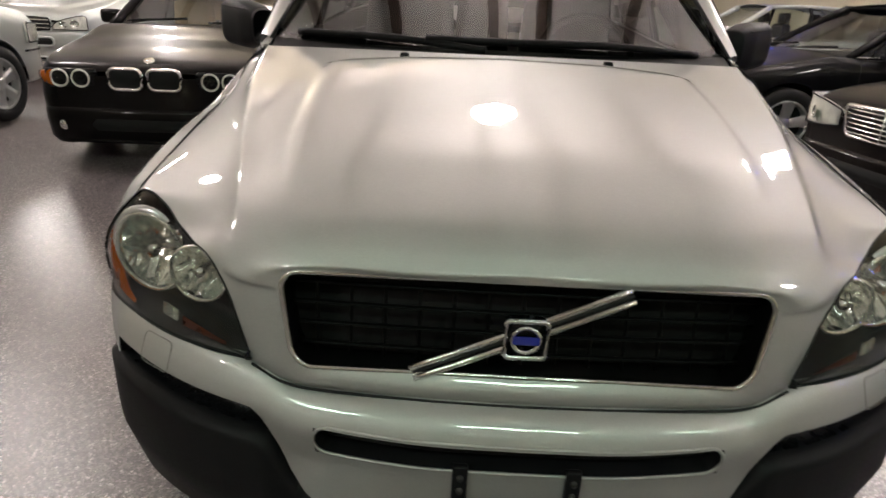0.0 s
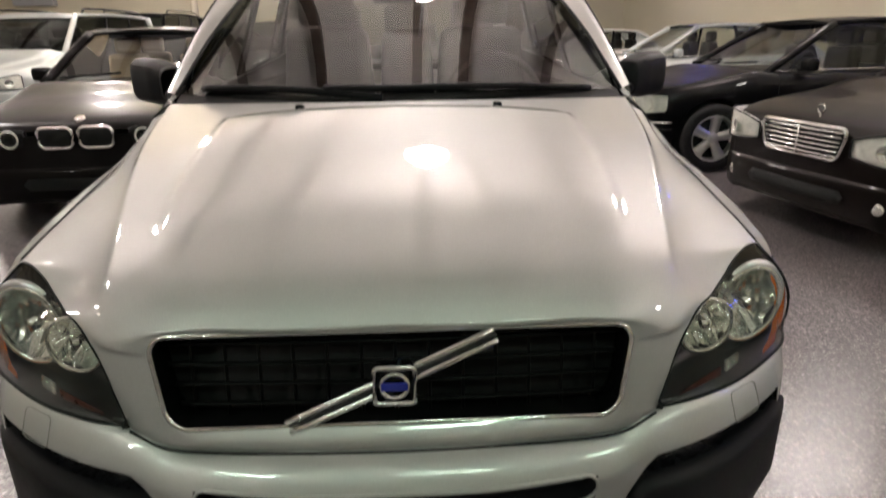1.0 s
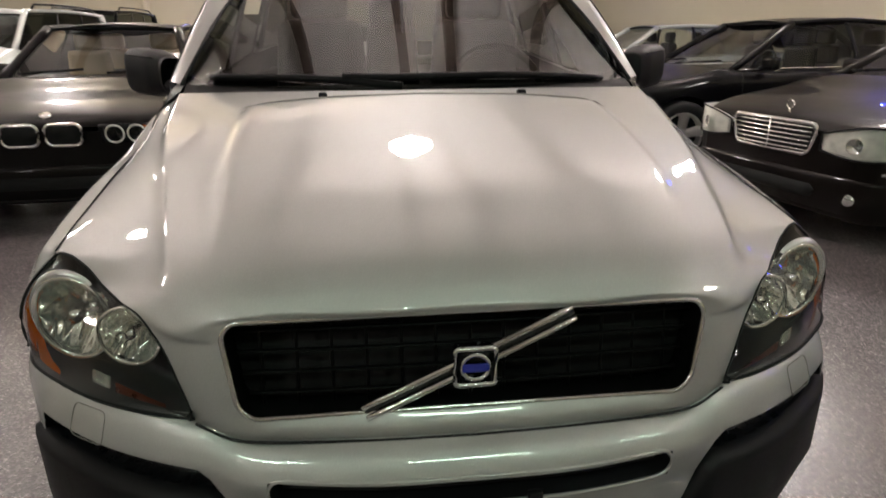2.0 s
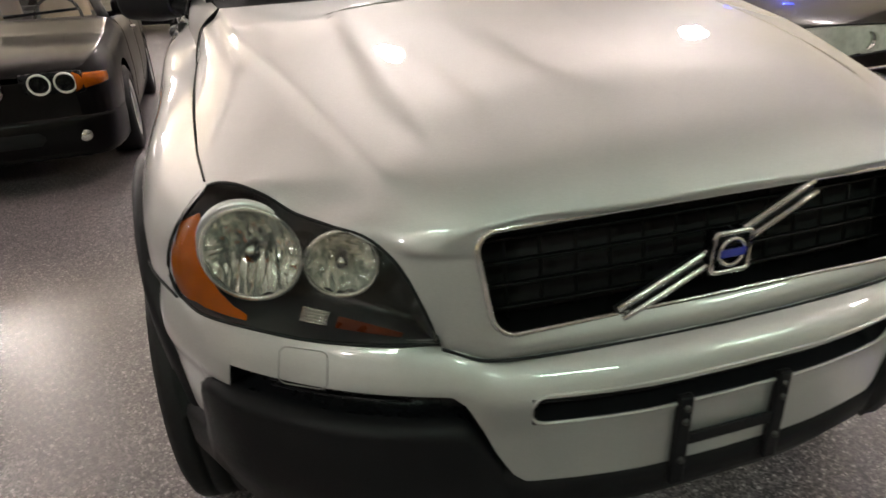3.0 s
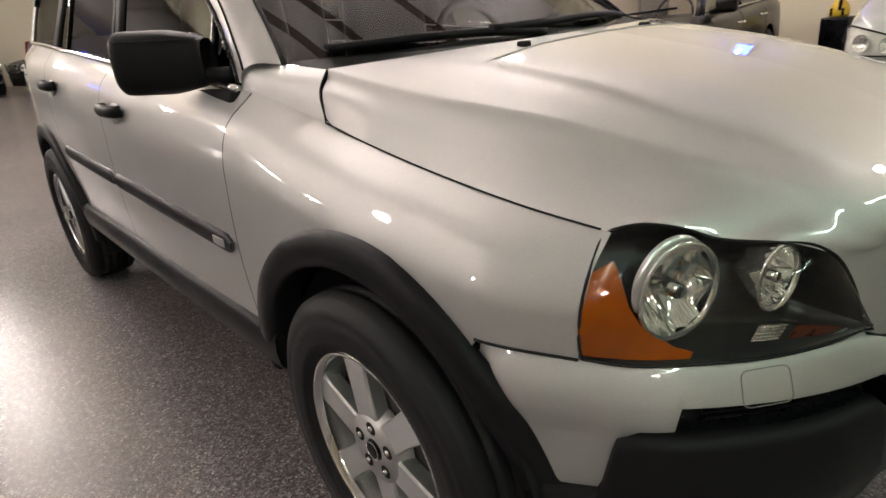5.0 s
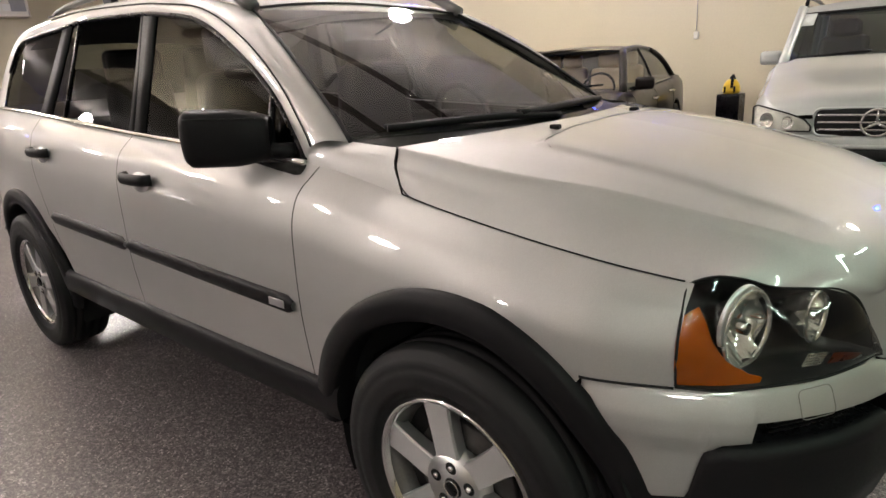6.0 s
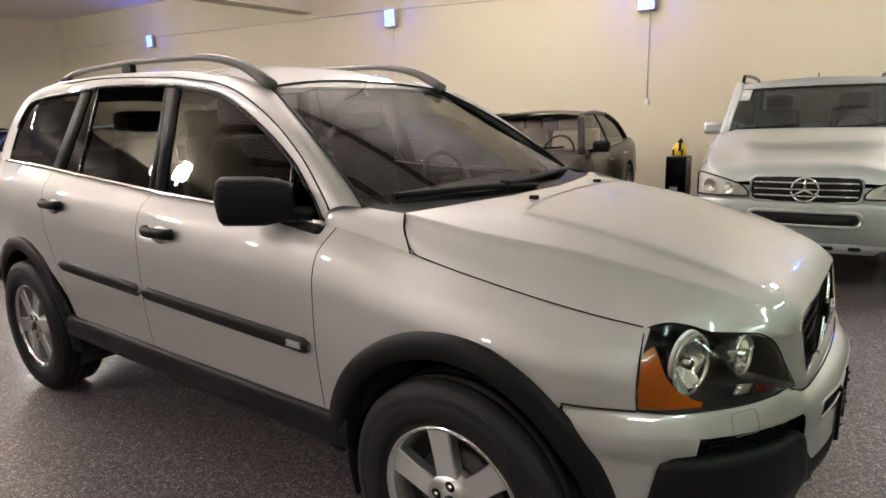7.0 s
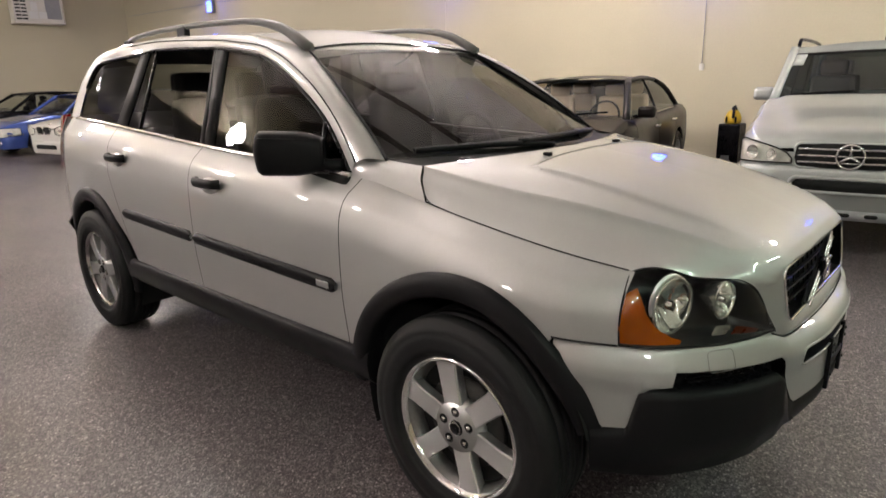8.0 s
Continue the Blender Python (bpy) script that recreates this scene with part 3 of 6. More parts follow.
    # ---- hood
    half = [
        ([(0, 1.030, 1.158), (0.30, 1.075, 1.155), (0.50, 1.135, 1.150), (0.690, 1.200, 1.144)], [(0.690, 1.200, 1.144), (0.736, 1.165, 1.100), (0.757, 1.130, 1.040)]),
        ([(0, 0.900, 1.142), (0.27, 0.905, 1.136), (0.48, 0.910, 1.121), (0.648, 0.920, 1.093)], [(0.648, 0.920, 1.093), (0.705, 0.920, 1.044), (0.759, 0.920, 0.999)]),
        ([(0, 0.660, 1.102), (0.25, 0.660, 1.097), (0.43, 0.660, 1.083), (0.583, 0.660, 1.054)], [(0.583, 0.660, 1.054), (0.658, 0.660, 1.003), (0.748, 0.660, 0.956)]),
        ([(0, 0.430, 1.050), (0.22, 0.430, 1.046), (0.39, 0.435, 1.033), (0.526, 0.440, 1.004)], [(0.526, 0.440, 1.004), (0.612, 0.440, 0.961), (0.727, 0.437, 0.926)]),
        ([(0, 0.300, 1.008), (0.22, 0.302, 1.005), (0.38, 0.310, 0.996), (0.496, 0.330, 0.977)], [(0.496, 0.330, 0.977), (0.570, 0.352, 0.944), (0.675, 0.389, 0.932)]),
        ([(0, 0.215, 0.971), (0.21, 0.217, 0.969), (0.37, 0.226, 0.963), (0.473, 0.246, 0.949)], [(0.473, 0.246, 0.949), (0.522, 0.272, 0.918), (0.602, 0.316, 0.901)]),
        ([(0, 0.168, 0.936), (0.20, 0.170, 0.935), (0.35, 0.175, 0.931), (0.450, 0.193, 0.916)], [(0.450, 0.193, 0.916), (0.496, 0.213, 0.904), (0.545, 0.245, 0.892)]),
        ([(0, 0.146, 0.911), (0.20, 0.148, 0.910), (0.345, 0.152, 0.908), (0.432, 0.167, 0.892)], [(0.432, 0.167, 0.892), (0.466, 0.177, 0.876), (0.492, 0.196, 0.868)]),
    ]
    cross = []
    for r, o in half:
        # a steep strip just outside the crest, then the shoulder
        c, m = np.array(o[0]), np.array(o[1])
        strip = c + (m - c) * 0.30 - np.array((0, 0, 0.006))
        o = [o[0], tuple(strip), *o[1:]]
        q = np.concatenate([spline(r, 110), spline(o, 26)[1:]])
        full = [(-x, y, z) for x, y, z in q[::-1]] + [tuple(p) for p in q[1:]]
        cross.append(full)
    cols = list(zip(*cross))
    lines = np.array([spline(c, 220) for c in cols])
    # the shoulders and the nose are pressed soft, the rim stays
    soft = 0.01 + 0.05 * np.clip((0.34 - lines[1:-1, 1:-1, 1:2]) / 0.12, 0, 1)
    for _ in range(40):
        near = (lines[:-2, 1:-1] + lines[2:, 1:-1] + lines[1:-1, :-2] + lines[1:-1, 2:]) / 4
        lines[1:-1, 1:-1] += soft * (near - lines[1:-1, 1:-1])
    rows = []
    for line in lines:
        fixed = []
        for x, y, z in line:
            # raised field with soft shoulders, closed by a groove at the back
            e = float(np.interp(y, [0.28, 0.47, 0.95], [0.405, 0.438, 0.453]))
            lift = 0.009 / (1 + math.exp((abs(x) - e) / 0.0065)) / (1 + math.exp((0.33 - y) / 0.03))
            lift *= 1 / (1 + math.exp((y - 0.952 + 0.10 * max(0, abs(x) - 0.25)) / 0.0075))
            fixed.append((x, y, z + lift))
        rows.append(fixed)
    skin_pts = np.array([p for r in rows for p in r])
    def hood_z(x, y):
        d = (skin_pts[:, 0] - x) ** 2 + (skin_pts[:, 1] - y) ** 2
        return float(skin_pts[np.argmin(d), 2])
    # front face of the hood round the grille
    def yf(x, z):
        return 0.128 + 0.13 * (z - 0.756) + 0.08 * x * x

    inner = []
    for a, b in round_rect(0.768, 0.155, 0.034, 14):
        inner.append((a * (1 - 0.029 * (1 - b / 0.0775)), 0.817 + b))
    side_r = spline([(0.492, 0.196, 0.868), (0.470, 0.180, 0.832), (0.455, 0.168, 0.790), (0.436, 0.158, 0.730)], 44)
    low_r = spline([(0.435, 0.158, 0.729), (0.385, 0.142, 0.709), (0.33, 0.130, 0.705), (0.15, 0.116, 0.704), (0, 0.112, 0.704)], 60)
    under = np.concatenate([side_r[1:], low_r[1:]])
    under = np.concatenate([under, [(-x, y, z) for x, y, z in under[::-1][1:]]])
    lip_all = np.array([r[-1] for r in rows])
    ro = np.concatenate([lip_all, under])
    before = np.array([r[-4] for r in rows])
    way = (lip_all - before) / np.linalg.norm(lip_all - before, axis=1)[:, None]
    way = np.concatenate([way, np.zeros((len(under), 3))])

    def by_angle(p, z0=0.815):
        return math.atan2((p[1 if len(p) == 2 else 2] - z0) * 2.7, p[0])
    ia = np.array([by_angle(p) for p in inner])
    io = np.argsort(ia)
    ia, ip = ia[io], np.array(inner)[io]
    N = len(ro)
    ring_i = []
    for p in ro:
        q = [np.interp(by_angle(p), np.concatenate((ia - 2 * math.pi, ia, ia + 2 * math.pi)), np.tile(ip[:, j], 3)) for j in range(2)]
        ring_i.append([q[0], yf(*q), q[1]])
    ri = np.array(ring_i)
    lip = np.linalg.norm(way, axis=1)[:, None]
    reach = np.linalg.norm(ri - ro, axis=1)[:, None]
    leave = reach * way * 1.1 + (1 - lip) * (ri - ro)
    rings = []
    for t in np.linspace(0, 1, 17):
        h = (2 * t**3 - 3 * t**2 + 1, t**3 - 2 * t**2 + t, 3 * t**2 - 2 * t**3, t**3 - t**2)
        m = h[0] * ro + h[1] * leave + h[2] * ri + h[3] * (ri - ro)
        m[:, 1] -= 0.006 * math.sin(math.pi * t) * (1 - lip[:, 0])
        rings.append([tuple(p) for p in m])
    # hood and grille surround are one pressing, faired where they meet
    nr, nc = len(rows[0]), len(rows)
    pts = [p for r in rows for p in r]
    quads = [(i * nr + j, (i + 1) * nr + j, (i + 1) * nr + j + 1, i * nr + j + 1) for i in range(nc - 1) for j in range(nr - 1)]
    first = [i * nr + nr - 1 for i in range(nc)] + [len(pts) + k for k in range(len(under))]
    pts += [tuple(p) for p in ro[nc:]]
    base = len(pts)
    pts += [p for r in rings[1:] for p in r]
    index = [first] + [[base + k * N + i for i in range(N)] for k in range(len(rings) - 1)]
    quads += [(index[k][i], index[k][(i + 1) % N], index[k + 1][(i + 1) % N], index[k + 1][i]) for k in range(len(rings) - 1) for i in range(N)]
    pts = np.array(pts)
    zone = np.clip((np.abs(pts[:, 0]) - 0.36) / 0.05, 0, 1) * np.clip((0.27 - pts[:, 1]) / 0.05, 0, 1) * np.clip((pts[:, 2] - 0.74) / 0.04, 0, 1)
    zone[index[-1]] = 0
    zone[first[nc:]] = 0
    zone[:nr] = 0
    zone[(nc - 1) * nr:nc * nr] = 0
    q = np.array(quads)
    near_ = (np.abs(pts[q][:, :, 0]).max(1) > 0.33) & (pts[q][:, :, 1].min(1) < 0.31)
    q = q[near_]
    ends = np.concatenate([q[:, [0, 1]], q[:, [1, 2]], q[:, [2, 3]], q[:, [3, 0]]])
    used, ends = np.unique(ends, return_inverse=True)
    ends = ends.reshape(-1, 2)
    loc, w = pts[used], zone[used][:, None]
    deg = np.bincount(np.concatenate([ends[:, 0], ends[:, 1]]), minlength=len(used))[:, None]

    def umbrella(v):
        return np.stack([np.bincount(ends[:, 0], v[ends[:, 1], k], len(used)) + np.bincount(ends[:, 1], v[ends[:, 0], k], len(used)) for k in range(3)], axis=1) / deg - v
    for step in range(500):
        if step < 60:
            loc = loc + 0.5 * w * umbrella(loc)
        else:
            loc = loc - 0.24 * w * umbrella(w * umbrella(loc))
    pts[used] = loc
    hood = part("hood", sheet("hood", ([tuple(p) for p in pts], [f[::-1] for f in quads])), SILVER, car)
    # grey bar for the shade in the groove closing the raised field's back
    groove = []
    for t in np.linspace(-1, 1, 61):
        x = 0.462 * t
        y = 0.944 - 0.11 * max(0, abs(x) - 0.25) - 0.045 * max(0, (abs(t) - 0.9) / 0.1) ** 2
        groove.append((x, y, hood_z(x, y) + 0.0008))
    groove = np.array(groove)
    groove[1:-1, 2] = (groove[:-2, 2] + groove[1:-1, 2] + groove[2:, 2]) / 3
    part("hood_groove_shade", sheet("hood_groove_shade", tube(groove, [0.0028 * min(1, (30.5 - abs(i - 30)) / 5) for i in range(61)], 8)), GROOVE_SHADE, hood)
    deep = ri.copy()
    deep[:, 1] += 0.03
    grille = part("grille", sheet("grille", tube([(x, yf(x, z) - 0.002, z) for x, z in inner], 0.0046, 8, True)), CHROME, car, "chrome-rimmed black radiator grille")
    # mesh of the grille: black recess, back plate, bars across and bars upright
    deep[:, 1] += 0.03
    part("grille_recess", sheet("grille_recess", grid([[tuple(p) for p in ri], [tuple(p) for p in deep]], closed=True, flip=True)), GRILLEBLACK, grille)
    back = []
    for k in range(0, N, 4):
        back.append((ri[k][0] * 0.995, ri[k][1] + 0.06, ri[k][2]))
    part("back_plate", mesh_from("back_plate", *plate(back, (0, 0.004, 0), True)), GAP, grille)
    for i in range(4):
        z = 0.766 + 0.034 * i
        w = 0.352 + 0.02 * i / 3
        path = [(x, yf(x, z) + 0.030, z) for x in np.linspace(-w, w, 25)]
        part("grille_bar", sheet("grille_bar", tube(path, 0.0028, 6, flat=2.2)), GRILLEBLACK, grille)
    for i in range(13):
        x = -0.33 + 0.055 * i
        part("grille_upright", sheet("grille_upright", tube([(x, yf(x, z) + 0.036, z) for z in np.linspace(0.745, 0.89, 4)], 0.003, 6, up=(0, 1, 0))), GRILLEBLACK, grille)
    # diagonal bar and badge
    d0, d1 = np.array((-0.172, 0, 0.7425)), np.array((0.160, 0, 0.8865))
    for off, r in ((0.0095, 0.0050), (-0.0095, 0.0050)):
        n = np.array((-0.40, 0, 0.91)) * off
        path = [d0 + (d1 - d0) * t + n for t in np.linspace(0, 1, 12)]
        path = [(p[0], yf(p[0], p[2]) - 0.004, p[2]) for p in path]
        part("diagonal_bar", sheet("diagonal_bar", tube(path, r, 8, flat=1.1, up=(0, -1, 0))), CHROME, grille, "polished chrome diagonal strip")
    core = [d0 + (d1 - d0) * t for t in np.linspace(0, 1, 12)]
    part("bar_core", sheet("bar_core", tube([(p[0], yf(p[0], p[2]) + 0.007, p[2]) for p in core], 0.0085, 6, up=(0, -1, 0))), HOUSING, grille)
    sq = round_rect(0.064, 0.062, 0.008)
    badge = part("badge", mesh_from("badge", *plate([(a, 0.118, 0.817 + b) for a, b in sq], (0, 0.02, 0), True)), BLACKGLOSS, grille, "square chrome badge with a blue bar")
    part("badge_rim", sheet("badge_rim", tube([(a, 0.117, 0.817 + b) for a, b in sq], 0.0042, 8, True)), CHROME, badge)
    part("badge_ring", sheet("badge_ring", tube([(0.021 * math.cos(a), 0.116, 0.817 + 0.021 * math.sin(a)) for a in np.linspace(0, 2 * math.pi, 25)[:-1]], 0.0035, 8, True)), CHROME, badge)
    part("badge_bar", box((0.042, 0.004, 0.013), (0, 0.113, 0.817), 0.001), BLUEMARK, badge, "blue enamel bar")
    # washer jets
    for s in (-1, 1):
        part("washer_jet", box((0.022, 0.03, 0.016), (s * 0.266, 0.985, hood_z(s * 0.266, 0.985) + 0.005), 0.005), PLASTIC, car)

    # ---- front bumper, silver skin
    half_rows = []
    for i in range(131):
        u = i / 130
        t, l = bump_top(u), bump_low(u)
        half_rows.append([bumper_at(u, l + (t - l) * j / 30, t) for j in range(31)])
    full = [[(-x, y, z) for x, y, z in r] for r in half_rows[::-1]] + half_rows[1:]
    v, f = grid(full)
    keep = []
    for q in f:
        c = sum((np.array(v[i]) for i in q)) / 4
        inside = abs(c[0]) < 0.325 and 0.606 < c[2] < 0.656
        if not inside:
            keep.append(q)
    bumper = part("front_bumper", sheet("front_bumper", (v, keep)), SILVER, car)
    # air slot with a rounded rim
    def skin(x, z, push=0.0):
        u = float(np.interp(abs(x), BUMP_LINE[:, 0], np.arange(121) / 120))
        p = bumper_at(u, z, bump_top(u), push)
        return (math.copysign(abs(p[0]), x), p[1], p[2])
    slot = [(a, 0.631 + b) for a, b in round_rect(0.65, 0.052, 0.022)]
    dense = spline([(*p, 0) for p in slot] + [(*slot[0], 0)], 120)[:-1]
    part("slot_rim", sheet("slot_rim", tube([skin(x, z, -0.001) for x, z, _ in dense], 0.003, 8, True)), SILVER, bumper)
    rows = [[skin(x, z, -d) for x, z, _ in dense] for d in (0.0, 0.03, 0.06)]
    part("slot_recess", sheet("slot_recess", grid(rows, closed=True)), PLASTIC, bumper)
    part("slot_back", mesh_from("slot_back", *plate([skin(x, z, -0.055) for x, z, _ in dense], (0, 0.005, 0))), GAP, bumper)
    part("slot_bar", sheet("slot_bar", tube([skin(x, 0.628, -0.03) for x in np.linspace(-0.31, 0.31, 31)], 0.004, 6, flat=2)), PLASTIC, bumper)
    # headlamp washer covers: thin raised outlines on the bumper shoulder
    for s in (-1, 1):
        cover = []
        for a, b in round_rect(0.066, 0.052, 0.010, 4):
            x = 0.632 + a
            u = float(np.interp(x, BUMP_LINE[:, 0], np.arange(121) / 120))
            p = bumper_at(u, 0.697 + b, bump_top(u), 0.0006)
            cover.append((s * abs(p[0]), p[1], p[2]))
        part("washer_cover_gap", sheet("washer_cover_gap", tube(cover, 0.0010, 6, True)), GROOVE_SHADE, bumper)
    # black corner cladding with the lamp recess above it
    for s, nm in both:
        up, rec = [], []
        for i in range(91):
            u = 0.295 + (U_END - 0.295) * i / 90
            x, t = bump_x(u), bump_top(u)
            y = float(np.interp(u * 120, range(121), BUMP_LINE[:, 1]))
            zu = float(np.interp(x, [0.345, 0.37, 0.41, 0.43, 0.60, 0.735, 0.772, 0.789, 0.801, 0.88], [0.47, 0.525, 0.602, 0.612, 0.618, 0.628, 0.632, 0.620, 0.515, 0.50]))
            zb = float(np.interp(x, [0.3, 0.36, 0.5, 0.8, 0.9], [0.42, 0.385, 0.352, 0.335, 0.335]))
            fl = 0.018 * min(1, max(0, (x - 0.35) / 0.06))
            prof = [(zu + 0.001, -0.05), (zu, -0.01), (zu - 0.008, fl * 0.7), (zu - 0.025, fl), ((zu + zb) / 2, fl + 0.004), (zb + 0.03, fl - 0.012), (zb, fl - 0.05), (zb + 0.01, -0.12)]
            up.append([bumper_at(u, z, t, d) for z, d in prof])
            if 0.40 < x < 0.755:
                zt = bump_low(u)
                rec.append([bumper_at(u, z, t, d) for z, d in ((zt + 0.002, -0.002), (zt - 0.002, -0.04), ((zt + zu) / 2, -0.05), (zu + 0.002, -0.05), (zu, -0.012))])
        pc, rc = grid(up), grid(rec)
        if s < 0:
            pc, rc = mirror(pc), mirror(rc)
        clad = part("corner_cladding", sheet("corner_cladding", pc), PLASTIC, car, "rough black plastic bumper corner")
        part("lamp_recess", sheet("lamp_recess", rc), BLACKGLOSS, clad)
        hide = []
        for x in np.linspace(0.36, 0.80, 24):
            u = float(np.interp(x, BUMP_LINE[:, 0], np.arange(121) / 120))
            hide.append([(-s * abs(p[0]), p[1], p[2]) for p in (bumper_at(u, z, bump_top(u), -0.062) for z in (0.50, 0.60, 0.71))])
        part("recess_back", sheet("recess_back", grid(hide)), GAP, clad)
        for k in range(3):
            path = []
            for x in np.linspace(0.50, 0.70, 12):
                u = float(np.interp(x, BUMP_LINE[:, 0], np.arange(121) / 120))
                p = bumper_at(u, 0.634 + 0.012 * k, bump_top(u), -0.035)
                path.append((-s * abs(p[0]), p[1], p[2]))
            part("recess_slat", sheet("recess_slat", tube(path, 0.003, 6, flat=1.6)), BLACKGLOSS, clad)
    rows = []
    for i in range(61):
        x = -0.37 + 0.74 * i / 60
        zt = float(np.interp(abs(x), [0, 0.33, 0.37], [0.492, 0.496, 0.52]))
        rows.append([skin(x, z, d) for z, d in ((zt, -0.012), (zt - 0.012, 0.004), (0.44, 0.0), (0.40, -0.02), (0.385, -0.06), (0.40, -0.2))])
    part("lower_lip", sheet("lower_lip", grid(rows, flip=True)), PLASTIC, car)
    # bracket for the number plate, empty
    bracket = part("plate_bracket", box((0.160, 0.006, 0.022), (0, skin(0, 0.53)[1] - 0.008, 0.535), 0.002), PLASTIC, car, "empty black number plate bracket")
    for s in (-1, 1):
        y = skin(0.089, 0.56)[1]
        part("bracket_arm", box((0.024, 0.012, 0.17), (s * 0.0885, y - 0.007, 0.535), 0.003), PLASTIC, bracket)
        for z in (0.60, 0.575, 0.50):
            part("bolt", sheet("bolt", lathe([(-0.006, 0.0005), (-0.006, 0.005), (0.0, 0.006)], 10, "y")), DARKMETAL, bracket, matrix=pose(s * 0.0885, y - 0.012, z))

    gap = [tuple(p + np.array((0, -0.004, -0.003))) for p in low_r]
    part("hood_gap", sheet("hood_gap", tube(gap + [(-x, y, z) for x, y, z in gap[::-1][1:]], 0.0024, 6)), GAP, bumper)
    for s in (-1, 1):
        edge_ = [(s * (flank_x(y, flank_top(y)) + 0.0015), y, flank_top(y) + 0.001) for y in np.linspace(0.44, 1.085, 36)]
        edge_ += [tuple(p) for p in spline([edge_[-1], (s * 0.760, 1.118, 1.042), (s * 0.753, 1.146, 1.070), (s * 0.738, 1.171, 1.105), (s * 0.692, 1.203, 1.1450)], 16)[1:]]
        part("hood_gap", sheet("hood_gap", tube(edge_, 0.0018, 6)), GAP, hood)
        part("bumper_gap", sheet("bumper_gap", tube([(s * (flank_x(y, 0.744) + 0.001), y, 0.7455 + 0.02 * (y - 0.42)) for y in np.linspace(0.424, 0.585, 14)], 0.0025, 6)), GAP, bumper)

    # ---- headlamps
    bot = spline([(0.437, 0.160, 0.731), (0.52, 0.183, 0.734), (0.61, 0.226, 0.737), (0.70, 0.292, 0.741), (0.765, 0.355, 0.743), (0.800, 0.422, 0.745)], 33)
    top = spline([(0.440, 0.161, 0.745), (0.455, 0.169, 0.790), (0.470, 0.181, 0.830), (0.492, 0.197, 0.866), (0.518, 0.222, 0.886), (0.556, 0.260, 0.893), (0.602, 0.316, 0.899), (0.64, 0.358, 0.919), (0.675, 0.389, 0.930), (0.705, 0.412, 0.931), (0.726, 0.436, 0.922)], 33)

    def lamp_surface(i, v, depth=0.0):
        a, b = bot[i], top[i]
        p = a + (b - a) * v
        n = np.array((0.55 * i / 32 + 0.15, -0.9, 0.25))
        n /= np.linalg.norm(n)
        bulge = 0.030 * math.sin(math.pi * v) * (0.4 + 0.6 * math.sin(math.pi * min(1, (i + 4) / 36)))
        q = p + n * (bulge - depth)
        if i > 26:
            q[0] += 0.028 * math.sin(math.pi * v) ** 0.8 * (i - 26) / 6
            q[1] += 0.004 * math.sin(math.pi * v) * (i - 26) / 6
        return q

    # painted ledge of the bumper under the lamps
    rows = []
    for p in bot:
        a = np.array(skin(p[0], bump_top(float(np.interp(p[0], BUMP_LINE[:, 0], np.arange(121) / 120))) - 0.004))
        b = p + np.array((0, 0.02, -0.003))
        a[0] = abs(a[0])
        rows.append([(-q[0], q[1], q[2]) for q in (a, a + (b - a) * 0.5 + np.array((0, 0, 0.002)), b)])
    pair("bumper_ledge", grid(rows), SILVER, bumper)

    for s, nm in both:
        def side(p):
            return (-s * p[0], p[1], p[2])
        def surf(i0, i1, v0, v1, depth, nv=14):
            rows = [[side(lamp_surface(i, v, depth if not callable(depth) else depth(i, v))) for v in np.linspace(v0, v1, nv + 1)] for i in range(i0, i1 + 1)]
            return grid(rows, flip=(s < 0))
        lamp = part("headlamp", sheet("headlamp", surf(0, 32, 0, 1, lambda i, v: 0.125 * min(1, 6 * v, 6 * (1 - v), i / 3 + 0.02, (32 - i) / 1.2 + 0.1))), HOUSING, car, "clear twin-round headlamp with an amber side")
        lens = part("lens", sheet("lens", surf(0, 32, 0, 1, 0.001)), LENS, lamp)
        lens.visible_shadow = False
        ring = [lamp_surface(i, 0, 0) for i in range(33)] + [lamp_surface(32, v, 0) for v in np.linspace(0.1, 0.9, 8)] + [lamp_surface(i, 1, 0) for i in range(32, -1, -1)] + [lamp_surface(0, v, 0) for v in (0.7, 0.3)]
        part("seal", sheet("seal", tube([side(p) for p in ring], 0.0027, 6, True)), GAP, lamp)
        rows = []
        for i in range(21, 33):
            vt = 0.05
            for v in np.linspace(0.05, 0.52 + 0.28 * math.sqrt(1 - ((i - 27) / 6.5) ** 2), 60):
                q = lamp_surface(i, v)
                if math.hypot((q[0] - 0.668) / 1.04, q[2] - 0.836) < 0.083:
                    break
                vt = v
            rows.append([side(lamp_surface(i, 0.03 + (vt - 0.03) * k / 8, 0.012 if i < 30 else 0.006)) for k in range(9)])
        part("turn_signal", sheet("turn_signal", grid(rows, flip=(s < 0))), AMBER, lamp, "amber turn signal")
        part("side_reflector", sheet("side_reflector", surf(4, 11, 0.13, 0.27, 0.020, 3)), AMBER_DARK, lamp)
        for (cx, cy, cz), r, tilt in (((0.672, 0.350, 0.834), 0.074, 16), ((0.548, 0.262, 0.836), 0.050, 10)):
            m = pose(-s * cx, cy, cz, 0, 0, -s * tilt)
            prof = [(-0.012, r * 1.04), (-0.016, r * 1.0)] + [(-0.008 + 0.056 * (1 - (k / 8) ** 2), r * 0.94 * k / 8 + 0.001) for k in range(8, -1, -1)]
            v, f = join((lathe(prof[:3], 40, "y")), fluted_bowl(r * 0.95, 0.056, rnd))
            bowl = part("reflector", mesh_from("reflector", v, [q[::-1] for q in f]), REFLECTOR, lamp, matrix=m)
